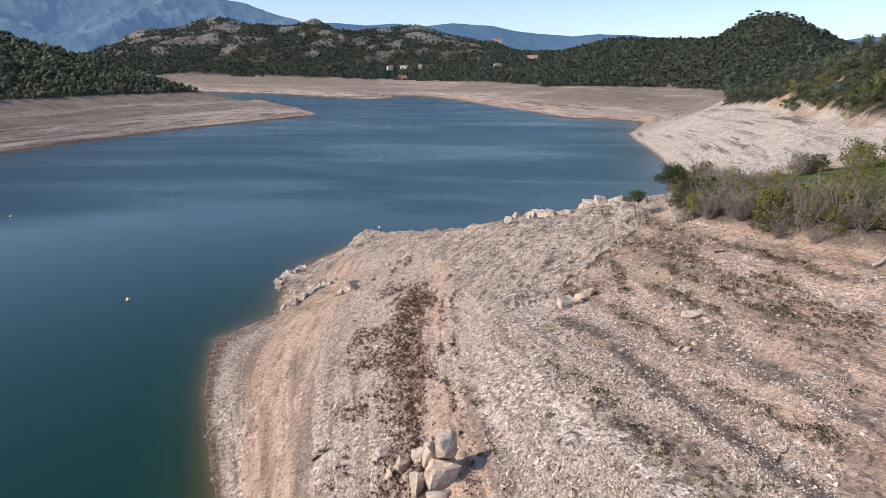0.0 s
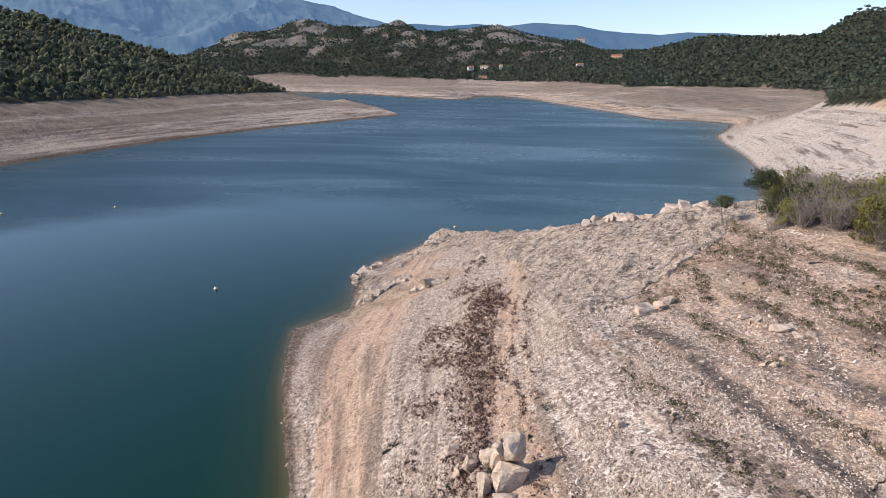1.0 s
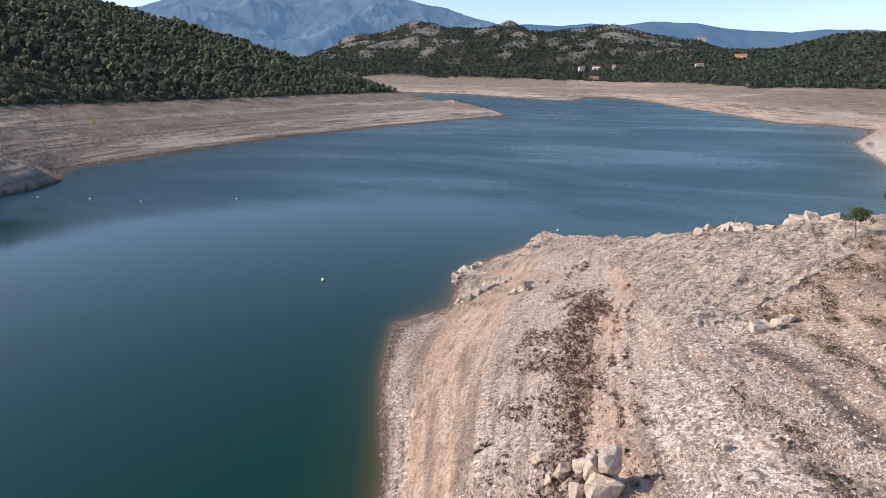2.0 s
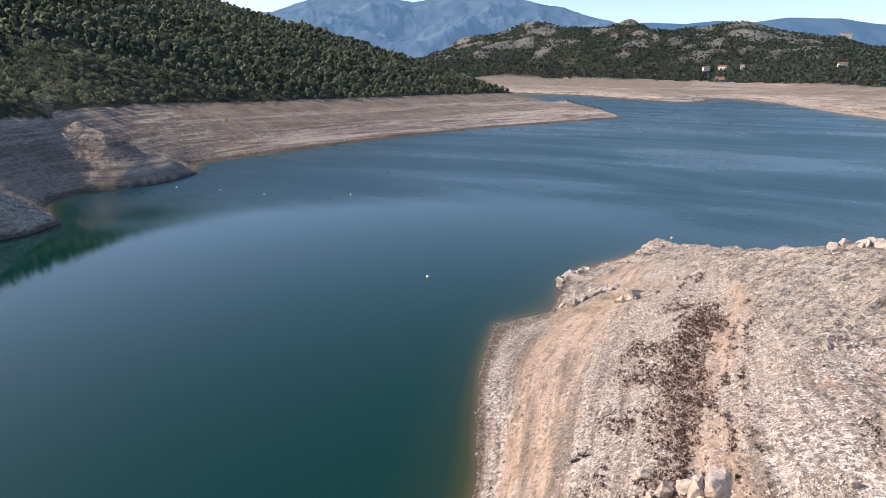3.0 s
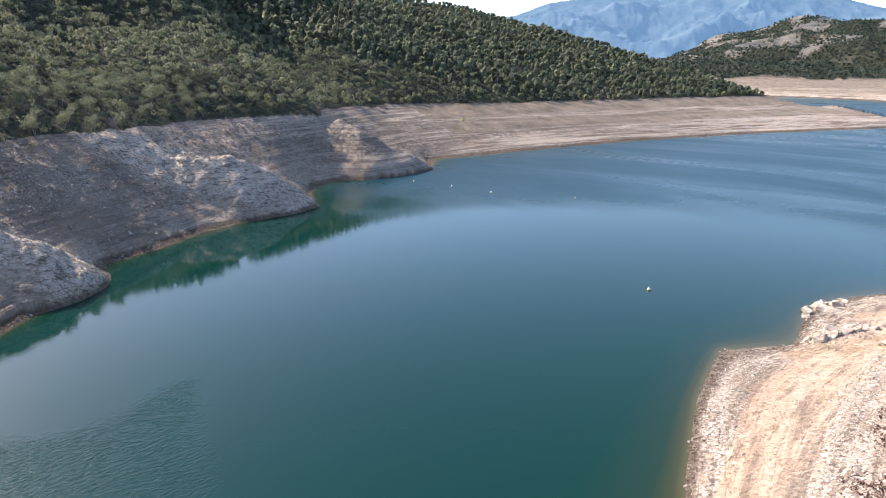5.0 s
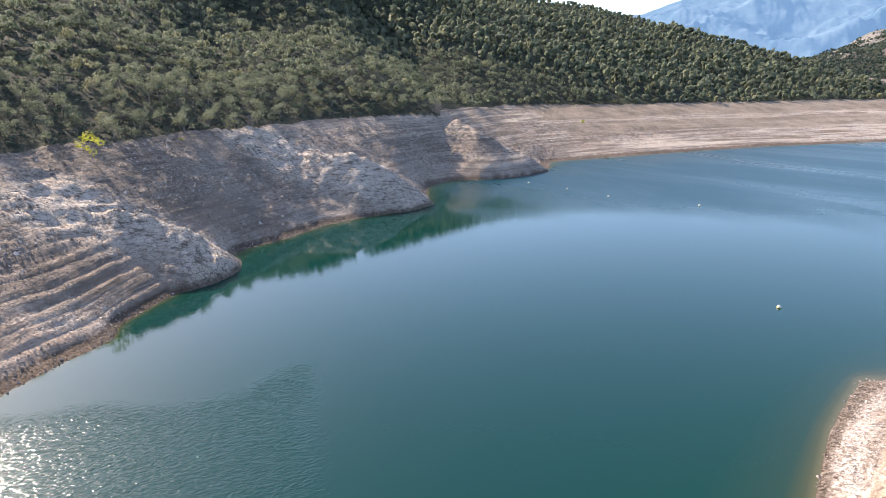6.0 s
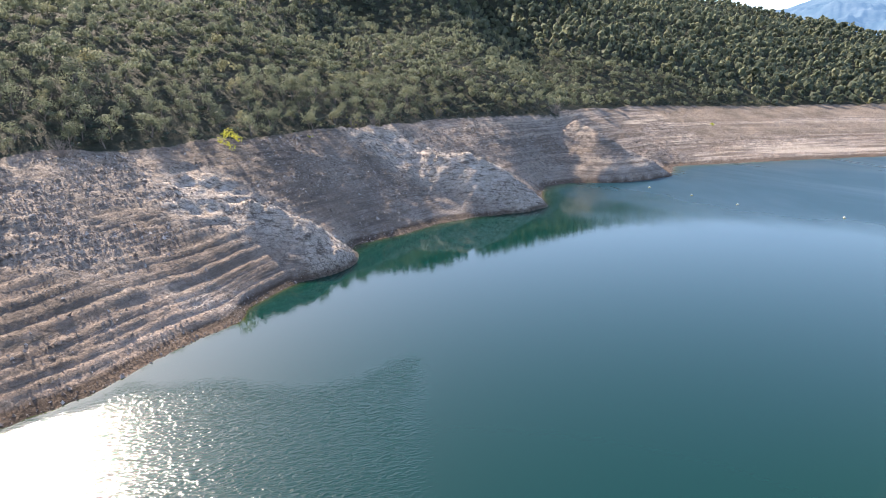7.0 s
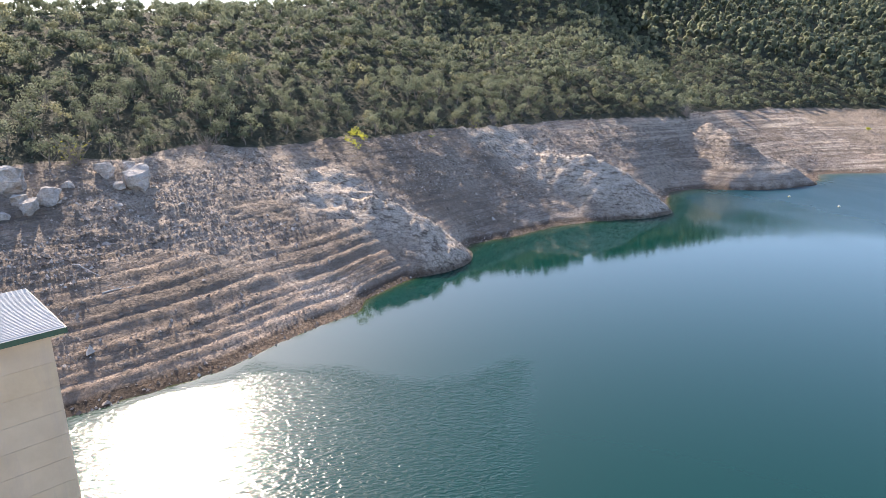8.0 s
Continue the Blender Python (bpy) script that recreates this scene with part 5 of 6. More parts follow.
def build_boulders():
    g = "boulders on the stony slope"
    big = "weathered beige sandstone block in a tumbled pile"
    z0 = ground_at(0, 29.5)
    boulder(0.15, 29.6, (2.1, 1.7, 1.8), 0.3, big, seed=1, group=g, lift=0.3)
    boulder(0.3, 29.8, (1.5, 1.2, 2.1), 1.1, big, seed=2, group=g, z=z0 + 1.3, lift=0.35, tip=(0.15, -0.25))
    boulder(-0.55, 30.2, (0.8, 0.9, 1.5), 0.2, big, seed=3, group=g, z=z0 + 0.75, lift=0.35, tip=(0.2, 0.25))
    boulder(-1.3, 29.3, (1.0, 0.9, 1.5), 0.8, big, seed=4, group=g, lift=0.32)
    boulder(0.0, 28.3, (1.6, 0.9, 0.5), 0.1, big, seed=5, group=g, lift=0.4)
    boulder(-2.4, 31.9, (0.9, 0.75, 1.35), 0.5, big, seed=6, group=g, tip=(0.1, 0.35))
    boulder(-3.0, 31.8, (0.65, 0.5, 0.7), 1.5, big, seed=7, group=g)
    boulder(-1.25, 32.3, (1.0, 0.9, 0.85), 0.9, big, seed=8, group=g)
    boulder(-0.7, 33.0, (0.9, 0.7, 0.75), 2.0, big, seed=9, group=g)
    boulder(-3.6, 34.4, (1.1, 0.8, 0.75), 0.4, big, seed=10, group=g)
    boulder(-4.1, 34.2, (0.6, 0.5, 0.5), 1.4, big, seed=11, group=g)
    boulder(-1.9, 30.9, (0.6, 0.55, 0.4), 1.4, big, seed=12, group=g)
    slab = "flat grey-beige rock slab lying on gravel"
    for i, (x, y, d, r) in enumerate(((10.0, 46.6, (1.8, 1.1, 1.0), 0.4), (11.1, 46.9, (0.9, 0.8, 0.8), 1.2), (12.1, 48.0, (1.0, 0.8, 0.7), 0.8), (18.0, 41.6, (1.5, 1.0, 0.55), 0.3),
                                      (18.9, 41.7, (0.9, 0.7, 0.5), 1.3), (17.0, 43.1, (1.1, 0.6, 0.4), 0.6), (16.4, 43.8, (0.8, 0.5, 0.35), 0.2), (18.7, 40.5, (1.0, 0.6, 0.4), 2.0),
                                      (19.6, 40.6, (0.9, 0.7, 0.35), 1.0), (16.2, 37.3, (0.5, 0.4, 0.35), 0.5), (15.6, 37.6, (0.45, 0.4, 0.3), 1.6), (16.9, 37.9, (0.5, 0.35, 0.3), 2.1),
                                      (6.3, 32.3, (0.55, 0.3, 0.5), 0.2), (9.2, 32.6, (0.4, 0.3, 0.3), 0.9))):
        boulder(x, y, d, r, slab, seed=20 + i, group="slabs on the gravel slope", name="rock_slab")
    for k, (line, width, high, count) in enumerate((
            ([(-20.8, 74.6), (-19.0, 76.7), (-17.3, 79.3), (-15.2, 81.8)], 1.2, 1.5, 22),
            ([(-12.8, 72.3), (-11.3, 73.4), (-9.2, 74.2)], 0.9, 1.5, 14),
            ([(-23.6, 83.5), (-23.4, 88.8), (-22.6, 93.5)], 1.2, 1.7, 18),
            ([(-17.5, 109.5), (-15.6, 110.4), (-14.0, 111.6)], 1.3, 1.5, 14),
            ([(-7.4, 78.6), (-5.8, 80.2), (-4.4, 81.2)], 0.9, 1.0, 10),
            ([(-18.0, 96.5), (-14.5, 99.5), (-12.0, 103.0)], 1.6, 1.1, 16),
            ([(8.6, 80.8), (11.5, 80.2), (14.5, 79.4)], 1.5, 1.5, 24),
            ([(15.5, 78.8), (19.0, 77.8), (22.4, 76.2)], 1.5, 1.7, 24))):
        outcrop(line, width, high, count, 50 + k)
    for i, (x, y, d, r) in enumerate(((-94.5, -29.3, (4.6, 4.0, 4.4), 0.5), (-95.8, -33.8, (2.6, 2.2, 2.6), 1.0), (-87.6, -43, (4.6, 4.0, 4.2), 0.3), (-86.4, -38, (3.2, 2.6, 2.8), 1.4),
                                      (-83.3, -38.7, (2.4, 2.4, 2.2), 0.7), (-84.6, -40.5, (2.2, 2.0, 1.8), 2.0), (-98.5, -31.5, (2.2, 1.8, 1.8), 0.2), (-90.5, -37, (1.6, 1.4, 1.2), 1.1),
                                      (-81.0, -41.0, (1.6, 1.4, 1.2), 0.9), (-92.6, -31.2, (1.8, 1.6, 1.3), 0.4))):
        boulder(x, y, d, r, "large grey limestone boulder on the bare bank", GREY_STONE, seed=80 + i, group="large boulders on the opposite bank", lift=0.22)


def rubble(name, label, x, y, size, rng, mat):
    """Loose broken stones, half sunk: uneven lumps with off-centre tops, joined."""
    n = len(x)
    z = ground_height(x, y)
    lump = np.array([(1, 0, -0.35), (0, 1, -0.35), (-1, 0, -0.35), (0, -1, -0.35), (0, 0, 0.75)], float)
    v = lump[None] * (1 + rng.uniform(-0.4, 0.4, (n, 5, 1))) + rng.normal(size=(n, 5, 3)) * np.array([0.2, 0.2, 0.14])
    v[:, 4, :2] += rng.uniform(-0.55, 0.55, (n, 2))
    v *= size[:, None, None] * rng.uniform(0.55, 1.15, (n, 1, 3))
    a = rng.uniform(0, 6.283, n)
    ca, sa = np.cos(a)[:, None], np.sin(a)[:, None]
    v = np.stack([v[..., 0] * ca - v[..., 1] * sa + x[:, None], v[..., 0] * sa + v[..., 1] * ca + y[:, None], v[..., 2] + (z + size * 0.1)[:, None]], -1)
    tri = np.array([(0, 1, 4), (1, 2, 4), (2, 3, 4), (3, 0, 4)])
    f = (tri[None] + 5 * np.arange(n)[:, None, None]).reshape(-1, 3)
    me = mesh_of(name, v.reshape(-1, 3), f, mat, None, False, 3)
    return tagged(new(name, me), label, "stones", kind="stuff")


def rubble_material(name, *stops):
    m, nt, b = material(name)
    isl = nt.nodes.new("ShaderNodeNewGeometry").outputs["Random Per Island"]
    col = ramp(nt, isl, *stops)
    col = mix(nt, 0.5, col, mix(nt, 1.0, col, ramp(nt, noise_tex(nt, position(nt), 7, 4), (0.3, (0.6, 0.57, 0.54)), (0.7, (1, 1, 1))), "MULTIPLY"))
    nt.links.new(col, b.inputs["Base Color"])
    b.inputs["Roughness"].default_value = 0.95
    b.inputs["Specular IOR Level"].default_value = 0.2
    return m


def power_sizes(rng, n, lo, hi, k=2.2):
    return lo * (1 - rng.uniform(0, 1, n) * (1 - (lo / hi) ** k)) ** (-1 / k)


def build_rubble():
    rng = np.random.default_rng(31)
    mat = rubble_material("rubble", (0.0, (0.25, 0.19, 0.145)), (0.25, (0.40, 0.325, 0.26)), (0.7, (0.57, 0.485, 0.405)), (1.0, (0.74, 0.66, 0.575)))
    brown = rubble_material("old_rubble", (0.0, (0.13, 0.10, 0.08)), (0.3, (0.24, 0.195, 0.155)), (0.75, (0.37, 0.31, 0.26)), (1.0, (0.52, 0.46, 0.40)))
    n = 420000
    a, r = np.radians(rng.uniform(-37, 26, n)), 24 + 84 * rng.uniform(0, 1, n) ** 1.25
    x, y = -r * np.sin(a), r * np.cos(a)
    z = base_height(x, y) + 0.7 * fbm(x, y, 10, 3, 78)
    dens = np.interp(z, (0, 0.9, 1.2, 3.0, 3.6, 4.6, 6.9, 7.6, 8.3, 9.0, 9.5, 11.2, 12, 12.8, 16.5), (0.8, 0.7, 0.08, 0.1, 0.5, 1.0, 0.9, 0.5, 0.1, 0.3, 1.0, 0.9, 0.4, 0.28, 0.25))
    dens = dens * smooth(-0.2, 0.08, fbm(x, y, 6, 4, 42))
    dens = dens * (0.25 + 0.75 * smooth(0.3, 1.0, line_distance(CHAR_LINE, x, y) + 0.8 * fbm(x, y, 2, 2, 18)))
    ok = (z > 0.1) & (z < 16.5) & (rng.uniform(0, 1, n) < dens) & ~(inside(ROCK_TOP, x, y) & (rng.uniform(0, 1, n) < 0.8))
    x, y = x[ok][:120000], y[ok][:120000]
    rubble("rubble", "loose pale angular stones strewn over the slope", x, y, power_sizes(rng, len(x), 0.05, 0.21, 2.6), rng, mat)
    n = 190000
    a, r = np.radians(rng.uniform(44, 119, n)), rng.uniform(55, 235, n)
    x, y = -r * np.sin(a), r * np.cos(a)
    z = base_height(x, y)
    forest = inside(LEFT_FOREST, x, y)
    ok = (z > 0.2) & (z < 18) & ~forest & (rng.uniform(0, 1, n) < smooth(0.4, 0.75, vnoise(x / 8, y / 8, 43) * 0.7 + vnoise(x / 20, z, 44) * 0.4))
    ok &= ~((z < 7.5) & (y < 25) & (rng.uniform(0, 1, n) < 0.75))
    x, y = x[ok][:60000], y[ok][:60000]
    rubble("rubble", "broken grey rocks strewn over the opposite bank", x, y, power_sizes(rng, len(x), 0.12, 0.55, 2.6), rng, brown)
    # a skirt of wet-footed stones along the water's edge
    pts = []
    for line in (LEFT_SHORE, PENINSULA_SHORE[:17]):
        for (x1, y1), (x2, y2) in zip(line[:-1], line[1:]):
            k = int(math.hypot(x2 - x1, y2 - y1) * 11)
            u = rng.uniform(0, 1, k)
            off = rng.normal(size=(k, 2)) * 0.75
            pts.append(np.stack([x1 + (x2 - x1) * u, y1 + (y2 - y1) * u], 1) + off)
    p = np.concatenate(pts)
    ok = ground_height(p[:, 0].copy(), p[:, 1].copy()) > -0.12
    rubble("shore_stones", "dark wet stones along the water's edge", p[ok, 0], p[ok, 1], power_sizes(rng, ok.sum(), 0.08, 0.4), rng, brown)


def build_weeds():
    rng = np.random.default_rng(41)
    n = 60000
    a, r = np.radians(rng.uniform(-37, 20, n)), np.sqrt(rng.uniform(24 ** 2, 80 ** 2, n))
    x, y = -r * np.sin(a), r * np.cos(a)
    z = base_height(x, y)
    red, olive = weed_rows(x, y)
    olive = np.maximum(olive, 0.6 * smooth(2.4, 0.8, line_distance(BROWN_LINE, x, y) + 2.4 * fbm(x, y, 4, 3, 20)))
    for name, label, dens, mat, top in (("dry_weeds", "dry reddish weeds growing in a stripe along the slope", red * 0.8, WEED, 7500), ("olive_weeds", "low olive-brown weeds in streaks on the slope", olive * 0.5, WEED_OLIVE, 5200)):
        ok = (rng.uniform(0, 1, n) < dens) & (z > 2) & (z < 17) & (y > 20)
        xs, ys = x[ok][:top], y[ok][:top]
        protos = []
        for _ in range(5):
            v, f = leafy(rng, [(0, 0, 0.10), (rng.normal() * 0.15, rng.normal() * 0.15, 0.12)], 0.16, 6, 0.05, 0.8)
            protos.append(v)
        v, f, t, nrm = scatter(protos, xs, ys, ground_height(xs, ys), rng.uniform(0.5, 1.5, len(xs)), np.ones(len(xs)), rng)
        tagged(new(name, mesh_of(name, v, f, mat, dict(tint=t), True, normals=nrm)), label, "weeds", kind="stuff")
    for x, y, s in ((-2.6, 50.5, 0.8), (-2.6, 51.5, 0.5), (2.2, 35.7, 0.5), (1.2, 33.3, 0.5), (-3.4, 31.0, 0.45), (-1.0, 31.2, 0.4), (6.6, 29.9, 0.3), (2.3, 30.9, 0.4)):
        ob = thing("green_tuft", (x, y, ground_at(x, y)), "small fresh green tuft on the stony ground", "plant", "green tufts", 0, s)
        v, f = leafy(rng, [(rng.normal() * 0.25, rng.normal() * 0.25, 0.2) for _ in range(6)], 0.3, 22, 0.07)
        part("foliage", leaf_mesh("tuft_leaves", v, f, DARK_BUSH), ob)


def log(x, y, length, rad, rot, mat, label, seed, name="driftwood", branches=2):
    rng = np.random.default_rng(seed)
    c, s = math.cos(rot), math.sin(rot)
    z0, z1 = ground_at(x, y), ground_at(x + c * length, y + s * length)
    p = bent(rng, (x, y, z0 + rad), (x + c * length, y + s * length, z1 + rad), 0.06 * length, 6)
    pieces = [tube(p, np.linspace(rad, rad * 0.45, len(p)), 7)]
    for k in range(branches):
        b = np.array(p[2 + k % 4])
        e = b + np.array((rng.normal() * 0.3 * length, rng.normal() * 0.3 * length, abs(rng.normal()) * 0.22 * length))
        q = bent(rng, b, e, 0.04 * length)
        pieces.append(tube(q, np.linspace(rad * 0.5, rad * 0.15, len(q)), 5))
    v, f = joined(pieces)
    v -= np.array((x, y, z0))
    ob = new(name, mesh_of(name, v, f, mat, None, True))
    ob.location = (x, y, z0)
    return tagged(ob, label, "driftwood", "driftwood on the banks")


def build_driftwood():
    log(-70.8, -27.3, 3.6, 0.11, 2.2, PALE_WOOD, "bleached bare branch lying on the bank", 1)
    log(-74.5, -31.5, 3.4, 0.09, 1.3, PALE_WOOD, "bleached bare branch lying on the bank", 2, branches=1)
    log(24.0, 52.3, 3.0, 0.07, 0.3, CHAR_WOOD, "dark dead branch lying below the bushes", 3, branches=4)
    log(34.0, 46.6, 2.2, 0.14, 0.1, PALE_WOOD, "grey fallen trunk lying below the scarp", 4)
    log(-8.9, 37.4, 1.2, 0.12, 0.4, CHAR_WOOD, "charred stump with torn roots on gravel", 5, "tree_stump", 5)
    log(-8.0, 42.5, 1.6, 0.03, 0.5, CHAR_WOOD, "thin dark branch lying on gravel", 6, branches=1)
    log(16.5, 26.2, 1.2, 0.05, 0.7, CHAR_WOOD, "thin dark branch lying on gravel", 7, branches=2)
    log(36.5, 50.0, 3.0, 0.09, 1.1, PALE_WOOD, "grey fallen trunk lying below the scarp", 8)
    # a dead sapling on the rock
    rng = np.random.default_rng(9)
    x, y = 12.6, 80.0
    ob = thing("dead_sapling", (x, y, ground_at(x, y) - 0.05), "thin dead sapling standing on bare rock", "tree")
    v, f = joined([tube(bent(rng, (0, 0, -0.1), (0.1, 0, 1.9), 0.03), [0.04, 0.035, 0.03, 0.02, 0.01], 5), tube(bent(rng, (0, 0, 0.9), (0.3, 0.1, 1.5), 0.03), [0.02, 0.016, 0.012, 0.008, 0.005], 4)])
    part("stem", mesh_of("dead_stem", v, f, TWIG), ob)
    # drowned stubs left by the falling water on the spit
    pieces = []
    for k in range(130):
        u = rng.uniform(0, 1)
        x = -100 - u * 46 + rng.normal() * 3
        y = 474 + u * 26 + rng.normal() * 4
        z = ground_at(x, y)
        if z < -0.4:
            continue
        pieces.append(tube([(x, y, z - 0.1), (x + rng.normal() * 0.3, y, z + rng.uniform(0.8, 2.4))], [0.12, 0.04], 4))
    for k in range(14):
        x, y = 101 + rng.normal() * 5, 335 + rng.normal() * 10
        pieces.append(tube([(x, y, -0.3), (x + rng.normal() * 0.6, y, rng.uniform(0.8, 2.2))], [0.08, 0.04], 4))
    v, f = joined(pieces)
    tagged(new("drowned_stubs", mesh_of("drowned_stubs", v, f, CHAR_WOOD)), "dead bare stubs standing along the waterline", "dead wood", kind="stuff")

# ---- buoys, houses, tower ----
BUOY = plain("buoy_plastic", (0.62, 0.60, 0.50), (0.75, 0.73, 0.64), 3, 0.45, 0)
BUOY_BAND = plain("yellow_band", (0.6, 0.42, 0.05), (0.7, 0.5, 0.08), 3, 0.5, 0)


def lathe(profile, sides=14):
    vs, fs = [], []
    for r, z in profile:
        for k in range(sides):
            t = 2 * math.pi * k / sides
            vs.append((r * math.cos(t), r * math.sin(t), z))
    for i in range(len(profile) - 1):
        for k in range(sides):
            k2 = (k + 1) % sides
            fs.append((i * sides + k, i * sides + k2, (i + 1) * sides + k2, (i + 1) * sides + k))
    return np.array(vs), np.array(fs)


def build_buoys():
    ob = thing("buoy", (-42.6, 78.2, 0), "small pale round mooring buoy floating on the lake", "buoy", "buoys on the lake")
    v, f = lathe([(0.02, -0.2), (0.18, -0.17), (0.27, -0.05), (0.29, 0.06), (0.26, 0.19), (0.18, 0.29), (0.07, 0.34), (0.07, 0.42), (0.005, 0.43)])
    part("float", mesh_of("float", v, f, BUOY, None, True), ob)
    v, f = lathe([(0.285, 0.0), (0.305, 0.02), (0.305, 0.09), (0.283, 0.11)])
    part("band", mesh_of("band", v, f, BUOY_BAND, None, True), ob, "yellow band")
    v, f = lathe([(0.005, 0.42), (0.05, 0.43), (0.05, 0.5), (0.005, 0.51)], 8)
    part("eye", mesh_of("eye", v, f, TWIG), ob, "mooring eye")
    for x, y in ((-12.95, 121.2), (5.2, 121.7), (-91, 126), (-110, 115.5), (-123.3, 113.7), (-136.4, 111), (-150, 116.2)):
        copy_thing(ob, Matrix.Translation((x, y, 0)) @ Matrix.Rotation(x, 4, "Z"))


RENDER_WALL = plain("rendered_wall", (0.62, 0.56, 0.48), (0.74, 0.69, 0.62), 2)
OCHRE_WALL = plain("ochre_wall", (0.48, 0.27, 0.16), (0.58, 0.36, 0.23), 2)
TILE_ROOF = plain("tile_roof", (0.26, 0.11, 0.065), (0.38, 0.19, 0.12), 3)
DARK_GLASS = plain("window_glass", (0.03, 0.035, 0.04), (0.05, 0.055, 0.06), 1, 0.15, 0)


def box(x0, x1, y0, y1, z0, z1):
    v = [(x, y, z) for z in (z0, z1) for x, y in ((x0, y0), (x1, y0), (x1, y1), (x0, y1))]
    f = [(3, 2, 1, 0), (4, 5, 6, 7), (0, 1, 5, 4), (1, 2, 6, 5), (2, 3, 7, 6), (3, 0, 4, 7)]
    return v, f


def house(x, y, w, d, h, rot, wall, label, z=None):
    zz = ground_at(x, y) - 0.6 if z is None else z
    ob = thing("house", (x, y, zz), label, "house", "houses among the trees", rot)
    v, f = joined([box(-w / 2, w / 2, -d / 2, d / 2, 0, h)])
    part("wall", mesh_of("house_wall", v, f, wall), ob)
    e, t = 0.5, h + d * 0.22
    rv = [(-w / 2 - e, -d / 2 - e, h - 0.1), (w / 2 + e, -d / 2 - e, h - 0.1), (w / 2 + e, 0, t), (-w / 2 - e, 0, t), (w / 2 + e, d / 2 + e, h - 0.1), (-w / 2 - e, d / 2 + e, h - 0.1)]
    rf = [(0, 1, 2, 3), (3, 2, 4, 5)]
    lo = [(a, b, c - 0.25) for a, b, c in rv]
    allv = rv + lo
    faces = rf + [(9, 8, 7, 6), (11, 10, 8, 9), (0, 6, 7, 1), (1, 7, 8, 2), (2, 8, 10, 4), (4, 10, 11, 5), (5, 11, 9, 3), (3, 9, 6, 0)]
    part("roof", mesh_of("house_roof", allv, faces, TILE_ROOF), ob, "terracotta tile roof")
    for k in range(max(2, int(w / 4))):
        wx = -w / 2 + (k + 0.5) * w / max(2, int(w / 4))
        v, f = joined([box(wx - 0.6, wx + 0.6, -d / 2 - 0.06, -d / 2 + 0.05, h * 0.4, h * 0.4 + 1.4)])
        part("window", mesh_of("house_window", v, f, DARK_GLASS), ob)


def build_houses():
    house(-86.9, 1283, 17, 9, 5.5, 0.1, RENDER_WALL, "cream house with a terracotta roof above the shore")
    house(-83, 1272, 10, 8, 4.5, 0.2, OCHRE_WALL, "ochre house with a terracotta roof above the shore")
    house(-119, 1368, 12, 9, 8, 0.4, RENDER_WALL, "pale house half hidden among trees")
    house(-90, 1383, 16, 9, 7, -0.2, RENDER_WALL, "pale house half hidden among trees")
    house(-54, 1364, 7, 7, 11, 0.1, RENDER_WALL, "narrow white house standing above trees")
    house(183, 1360, 22, 10, 8, -0.3, OCHRE_WALL, "ochre house half hidden among trees")
    house(104, 1290, 14, 9, 6, 0.2, RENDER_WALL, "pale house half hidden among trees")
    house(156, 1978, 24, 12, 12, 0.1, RENDER_WALL, "white chapel standing on the hill crest", 126)
    house(352, 1345, 30, 12, 8, -0.3, RENDER_WALL, "long pale farmhouse on the hill crest", 90)


def concrete_material():
    m, nt, b = material("tower_concrete")
    p = position(nt)
    n1, n2 = noise_tex(nt, p, 0.5, 6, 0.6), noise_tex(nt, position(nt, 1, 1, 0.15), 1.6, 5, 0.7)
    col = ramp(nt, n1, (0.3, (0.46, 0.37, 0.235)), (0.7, (0.60, 0.50, 0.335)))
    col = mix(nt, math_node(nt, "MULTIPLY", grey(nt, n2, 0.5, 0.72), 0.4), col, (0.36, 0.31, 0.26))
    info = nt.nodes.new("ShaderNodeObjectInfo")
    col = mix(nt, math_node(nt, "MULTIPLY", info.outputs["Random"], 0.3), col, (0.56, 0.50, 0.42))
    nt.links.new(col, b.inputs["Base Color"])
    b.inputs["Roughness"].default_value = 0.9
    bump(nt, noise_tex(nt, p, 6, 5, 0.7), 0.3, 0.03, b)
    return m


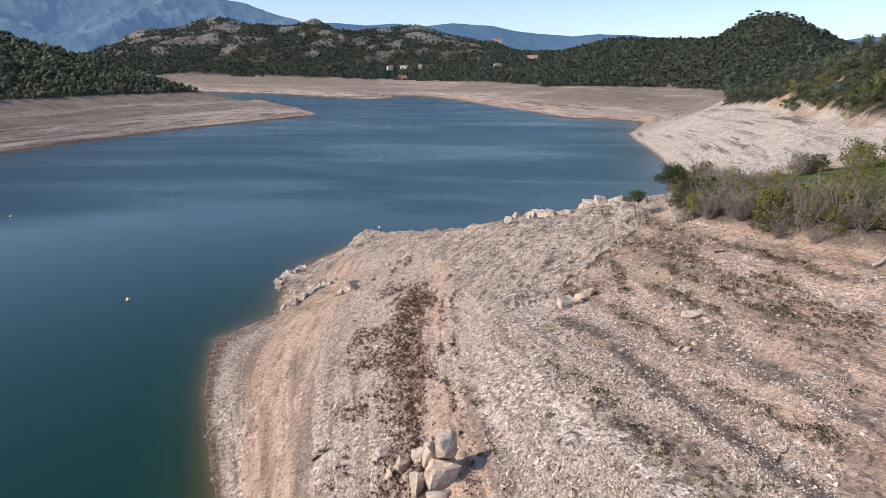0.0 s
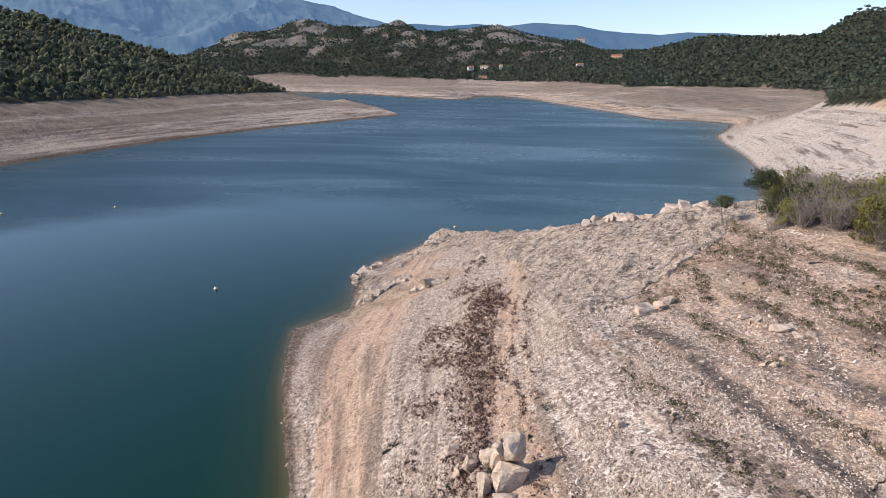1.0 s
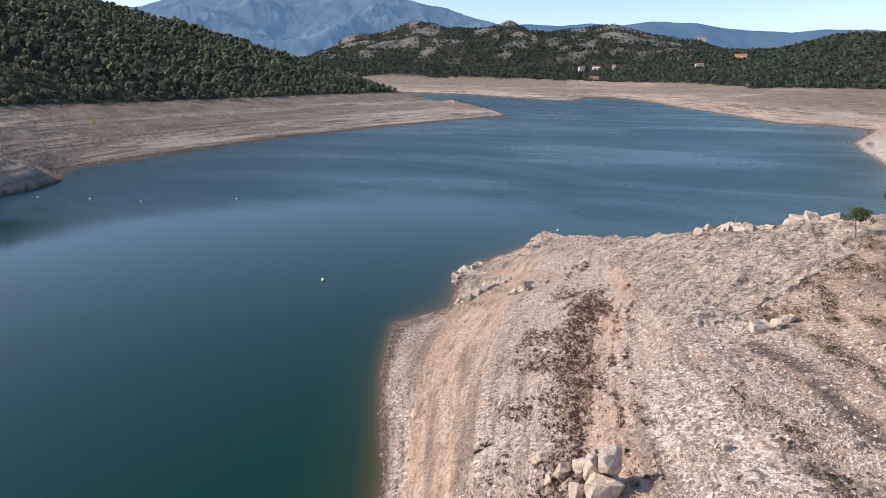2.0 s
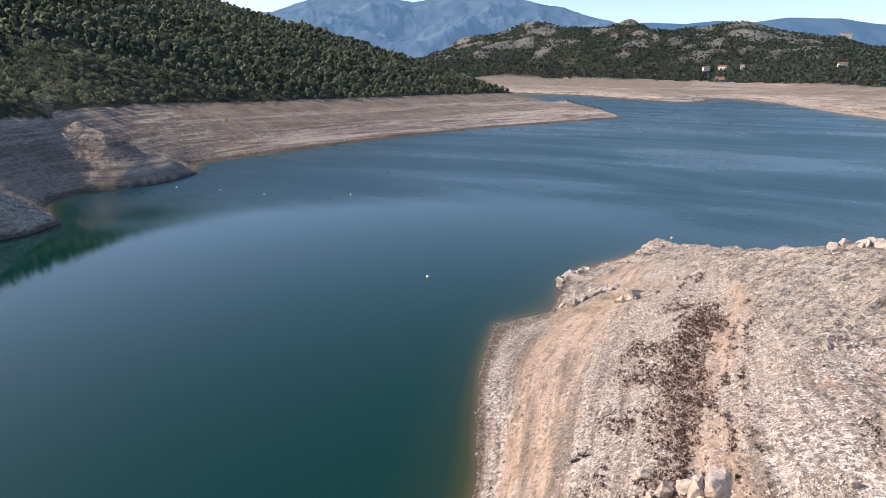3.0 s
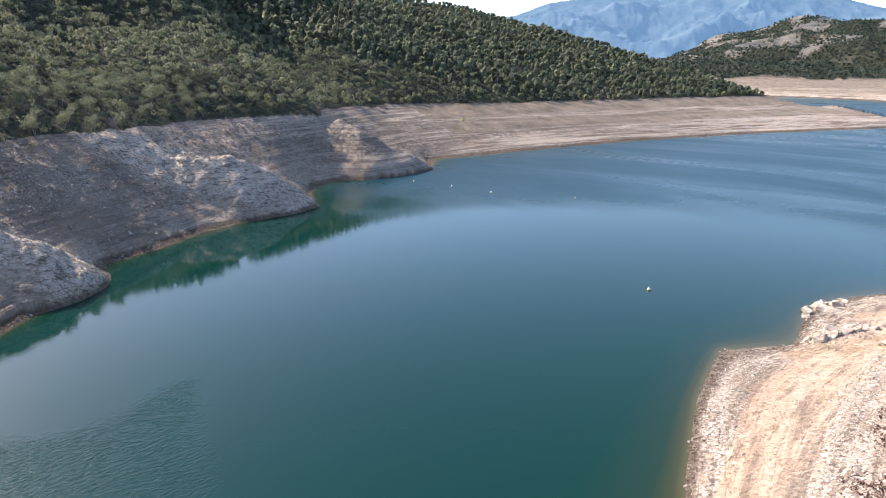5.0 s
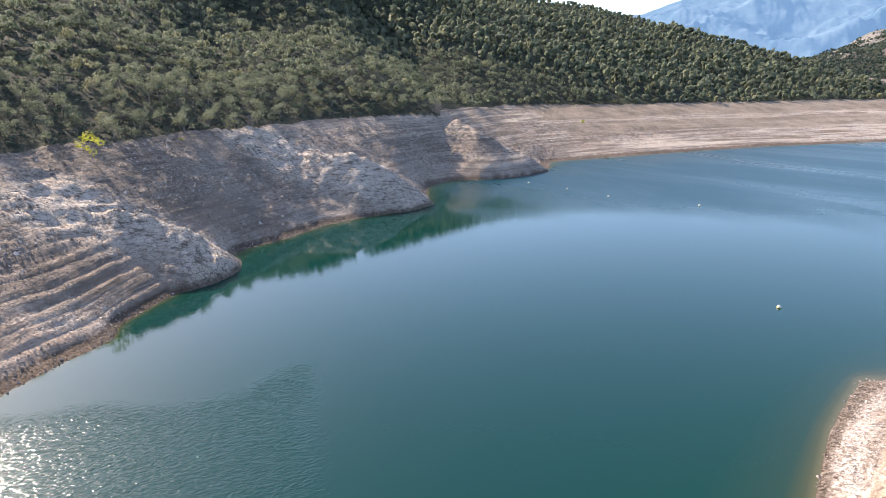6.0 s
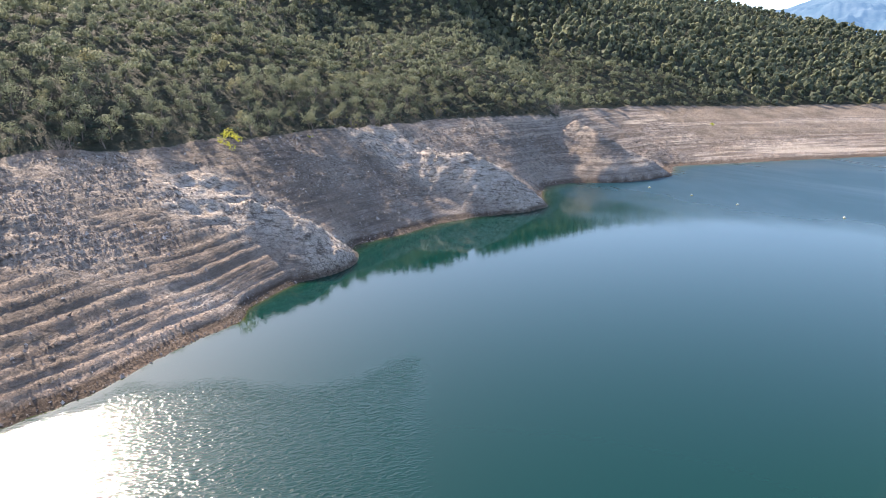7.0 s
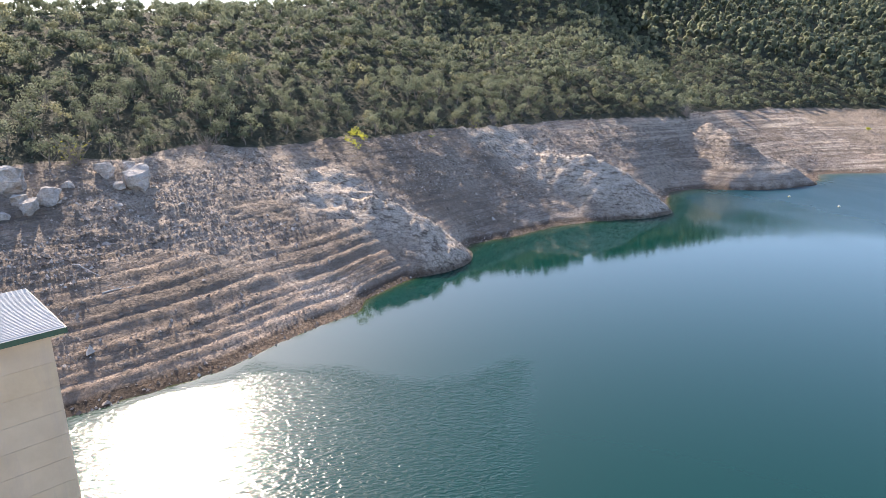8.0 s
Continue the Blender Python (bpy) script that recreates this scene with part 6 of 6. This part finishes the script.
def build_tower():
    """The intake tower in the lake: cast in lifts, under a ribbed metal roof with a green edge."""
    mat = concrete_material()
    roof = plain("ribbed_roof", (0.36, 0.36, 0.355), (0.44, 0.44, 0.43), 2, 0.7, 0)
    green = plain("green_edge", (0.015, 0.07, 0.045), (0.02, 0.09, 0.06), 3, 0.4, 0)
    corner = Vector((-29.2, -13.1, 18.8))
    ang = math.atan2(-2.1, 1.5)          # the near eave runs this way from the corner
    ob = thing("intake_tower", (corner.x, corner.y, 0), "square concrete intake tower with a ribbed pale roof", "tower", "", ang)
    L, W, over = 7.0, 7.5, 0.55          # along the near eave, away from the viewer
    # x runs along the near eave; y, negative, runs away from the viewer
    z, k = -6.0, 0
    while z < 18.1:
        h = 1.28
        inset = 0.0 if k % 2 else 0.008
        v, f = joined([box(over + inset, L - over - inset, -W + over + inset, -over - inset, z, min(z + h - 0.02, 18.35))])
        part("wall_lift", mesh_of("wall_lift", v, f, mat), ob)
        v, f = joined([box(over + 0.03, L - over - 0.03, -W + over + 0.03, -over - 0.03, z + h - 0.021, z + h + 0.001)])
        part("joint", mesh_of("joint", v, f, mat), ob)
        z += h
        k += 1
    # ribbed sheet
    xs, zs, x = [], [], 0.0
    while x <= W + 1e-6:
        for dx, dz in ((0, 0), (0.11, 0), (0.13, 0.06), (0.17, 0.06)):
            xs.append(x + dx)
            zs.append(dz)
        x += 0.21
    n = len(xs)
    vs, fs = [], []
    for lo in (0.0, -0.012):
        for along in (0.0, L):
            vs += [(along, -a, 18.78 + c + lo) for a, c in zip(xs, zs)]
    for i in range(n - 1):
        fs.append((i, i + 1, n + i + 1, n + i))
        fs.append((2 * n + i, 3 * n + i, 3 * n + i + 1, 2 * n + i + 1))
    part("roof_sheet", mesh_of("roof_sheet", vs, fs, roof), ob, "pale ribbed metal sheet")
    for x0, x1, y0, y1 in ((-0.03, L + 0.2, -0.05, 0.02), (-0.06, -0.0, -W, 0.02), (-0.03, L + 0.2, -W - 0.03, -W + 0.03)):
        v, f = joined([box(x0, x1, y0, y1, 18.5, 18.76)])
        part("roof_edge", mesh_of("roof_edge", v, f, green), ob, "dark green painted eave")
    v, f = joined([box(0.1, L - 0.1, -W + 0.1, -0.1, 18.36, 18.5)])
    part("soffit", mesh_of("soffit", v, f, mat), ob)


def build_hill_pines():
    rng = np.random.default_rng(61)
    g = "umbrella pines on the hill crest"
    for x, y, h in ((548, 1180, 16), (560, 1178, 18), (568, 1172, 15), (585, 1162, 17), (596, 1156, 15), (606, 1151, 14)):
        ob = thing("umbrella_pine", (x, y, ground_at(x, y) - 8), "tall umbrella pine standing on the hill crest", "tree", g, rng.uniform(0, 6))
        v, f = joined([tube(bent(rng, (0, 0, -0.5), (0.6, 0, h * 0.8), 0.3), [0.7, 0.6, 0.5, 0.45, 0.4], 5)])
        part("trunk", mesh_of("umbrella_trunk", v, f, BARK), ob)
        v, f = leafy(rng, [(rng.normal() * 2.4, rng.normal() * 2.4, h * 0.85 + rng.normal() * 0.5) for _ in range(15)], 2.4, 26, 0.55, 0.6)
        part("crown", leaf_mesh("umbrella_crown", v, f, DARK_BUSH), ob)


build_tower()
build_buoys()
build_houses()
build_boulders()
build_driftwood()
build_right_thicket()
build_hill_pines()
build_weeds()
build_rubble()
build_bank_oaks()
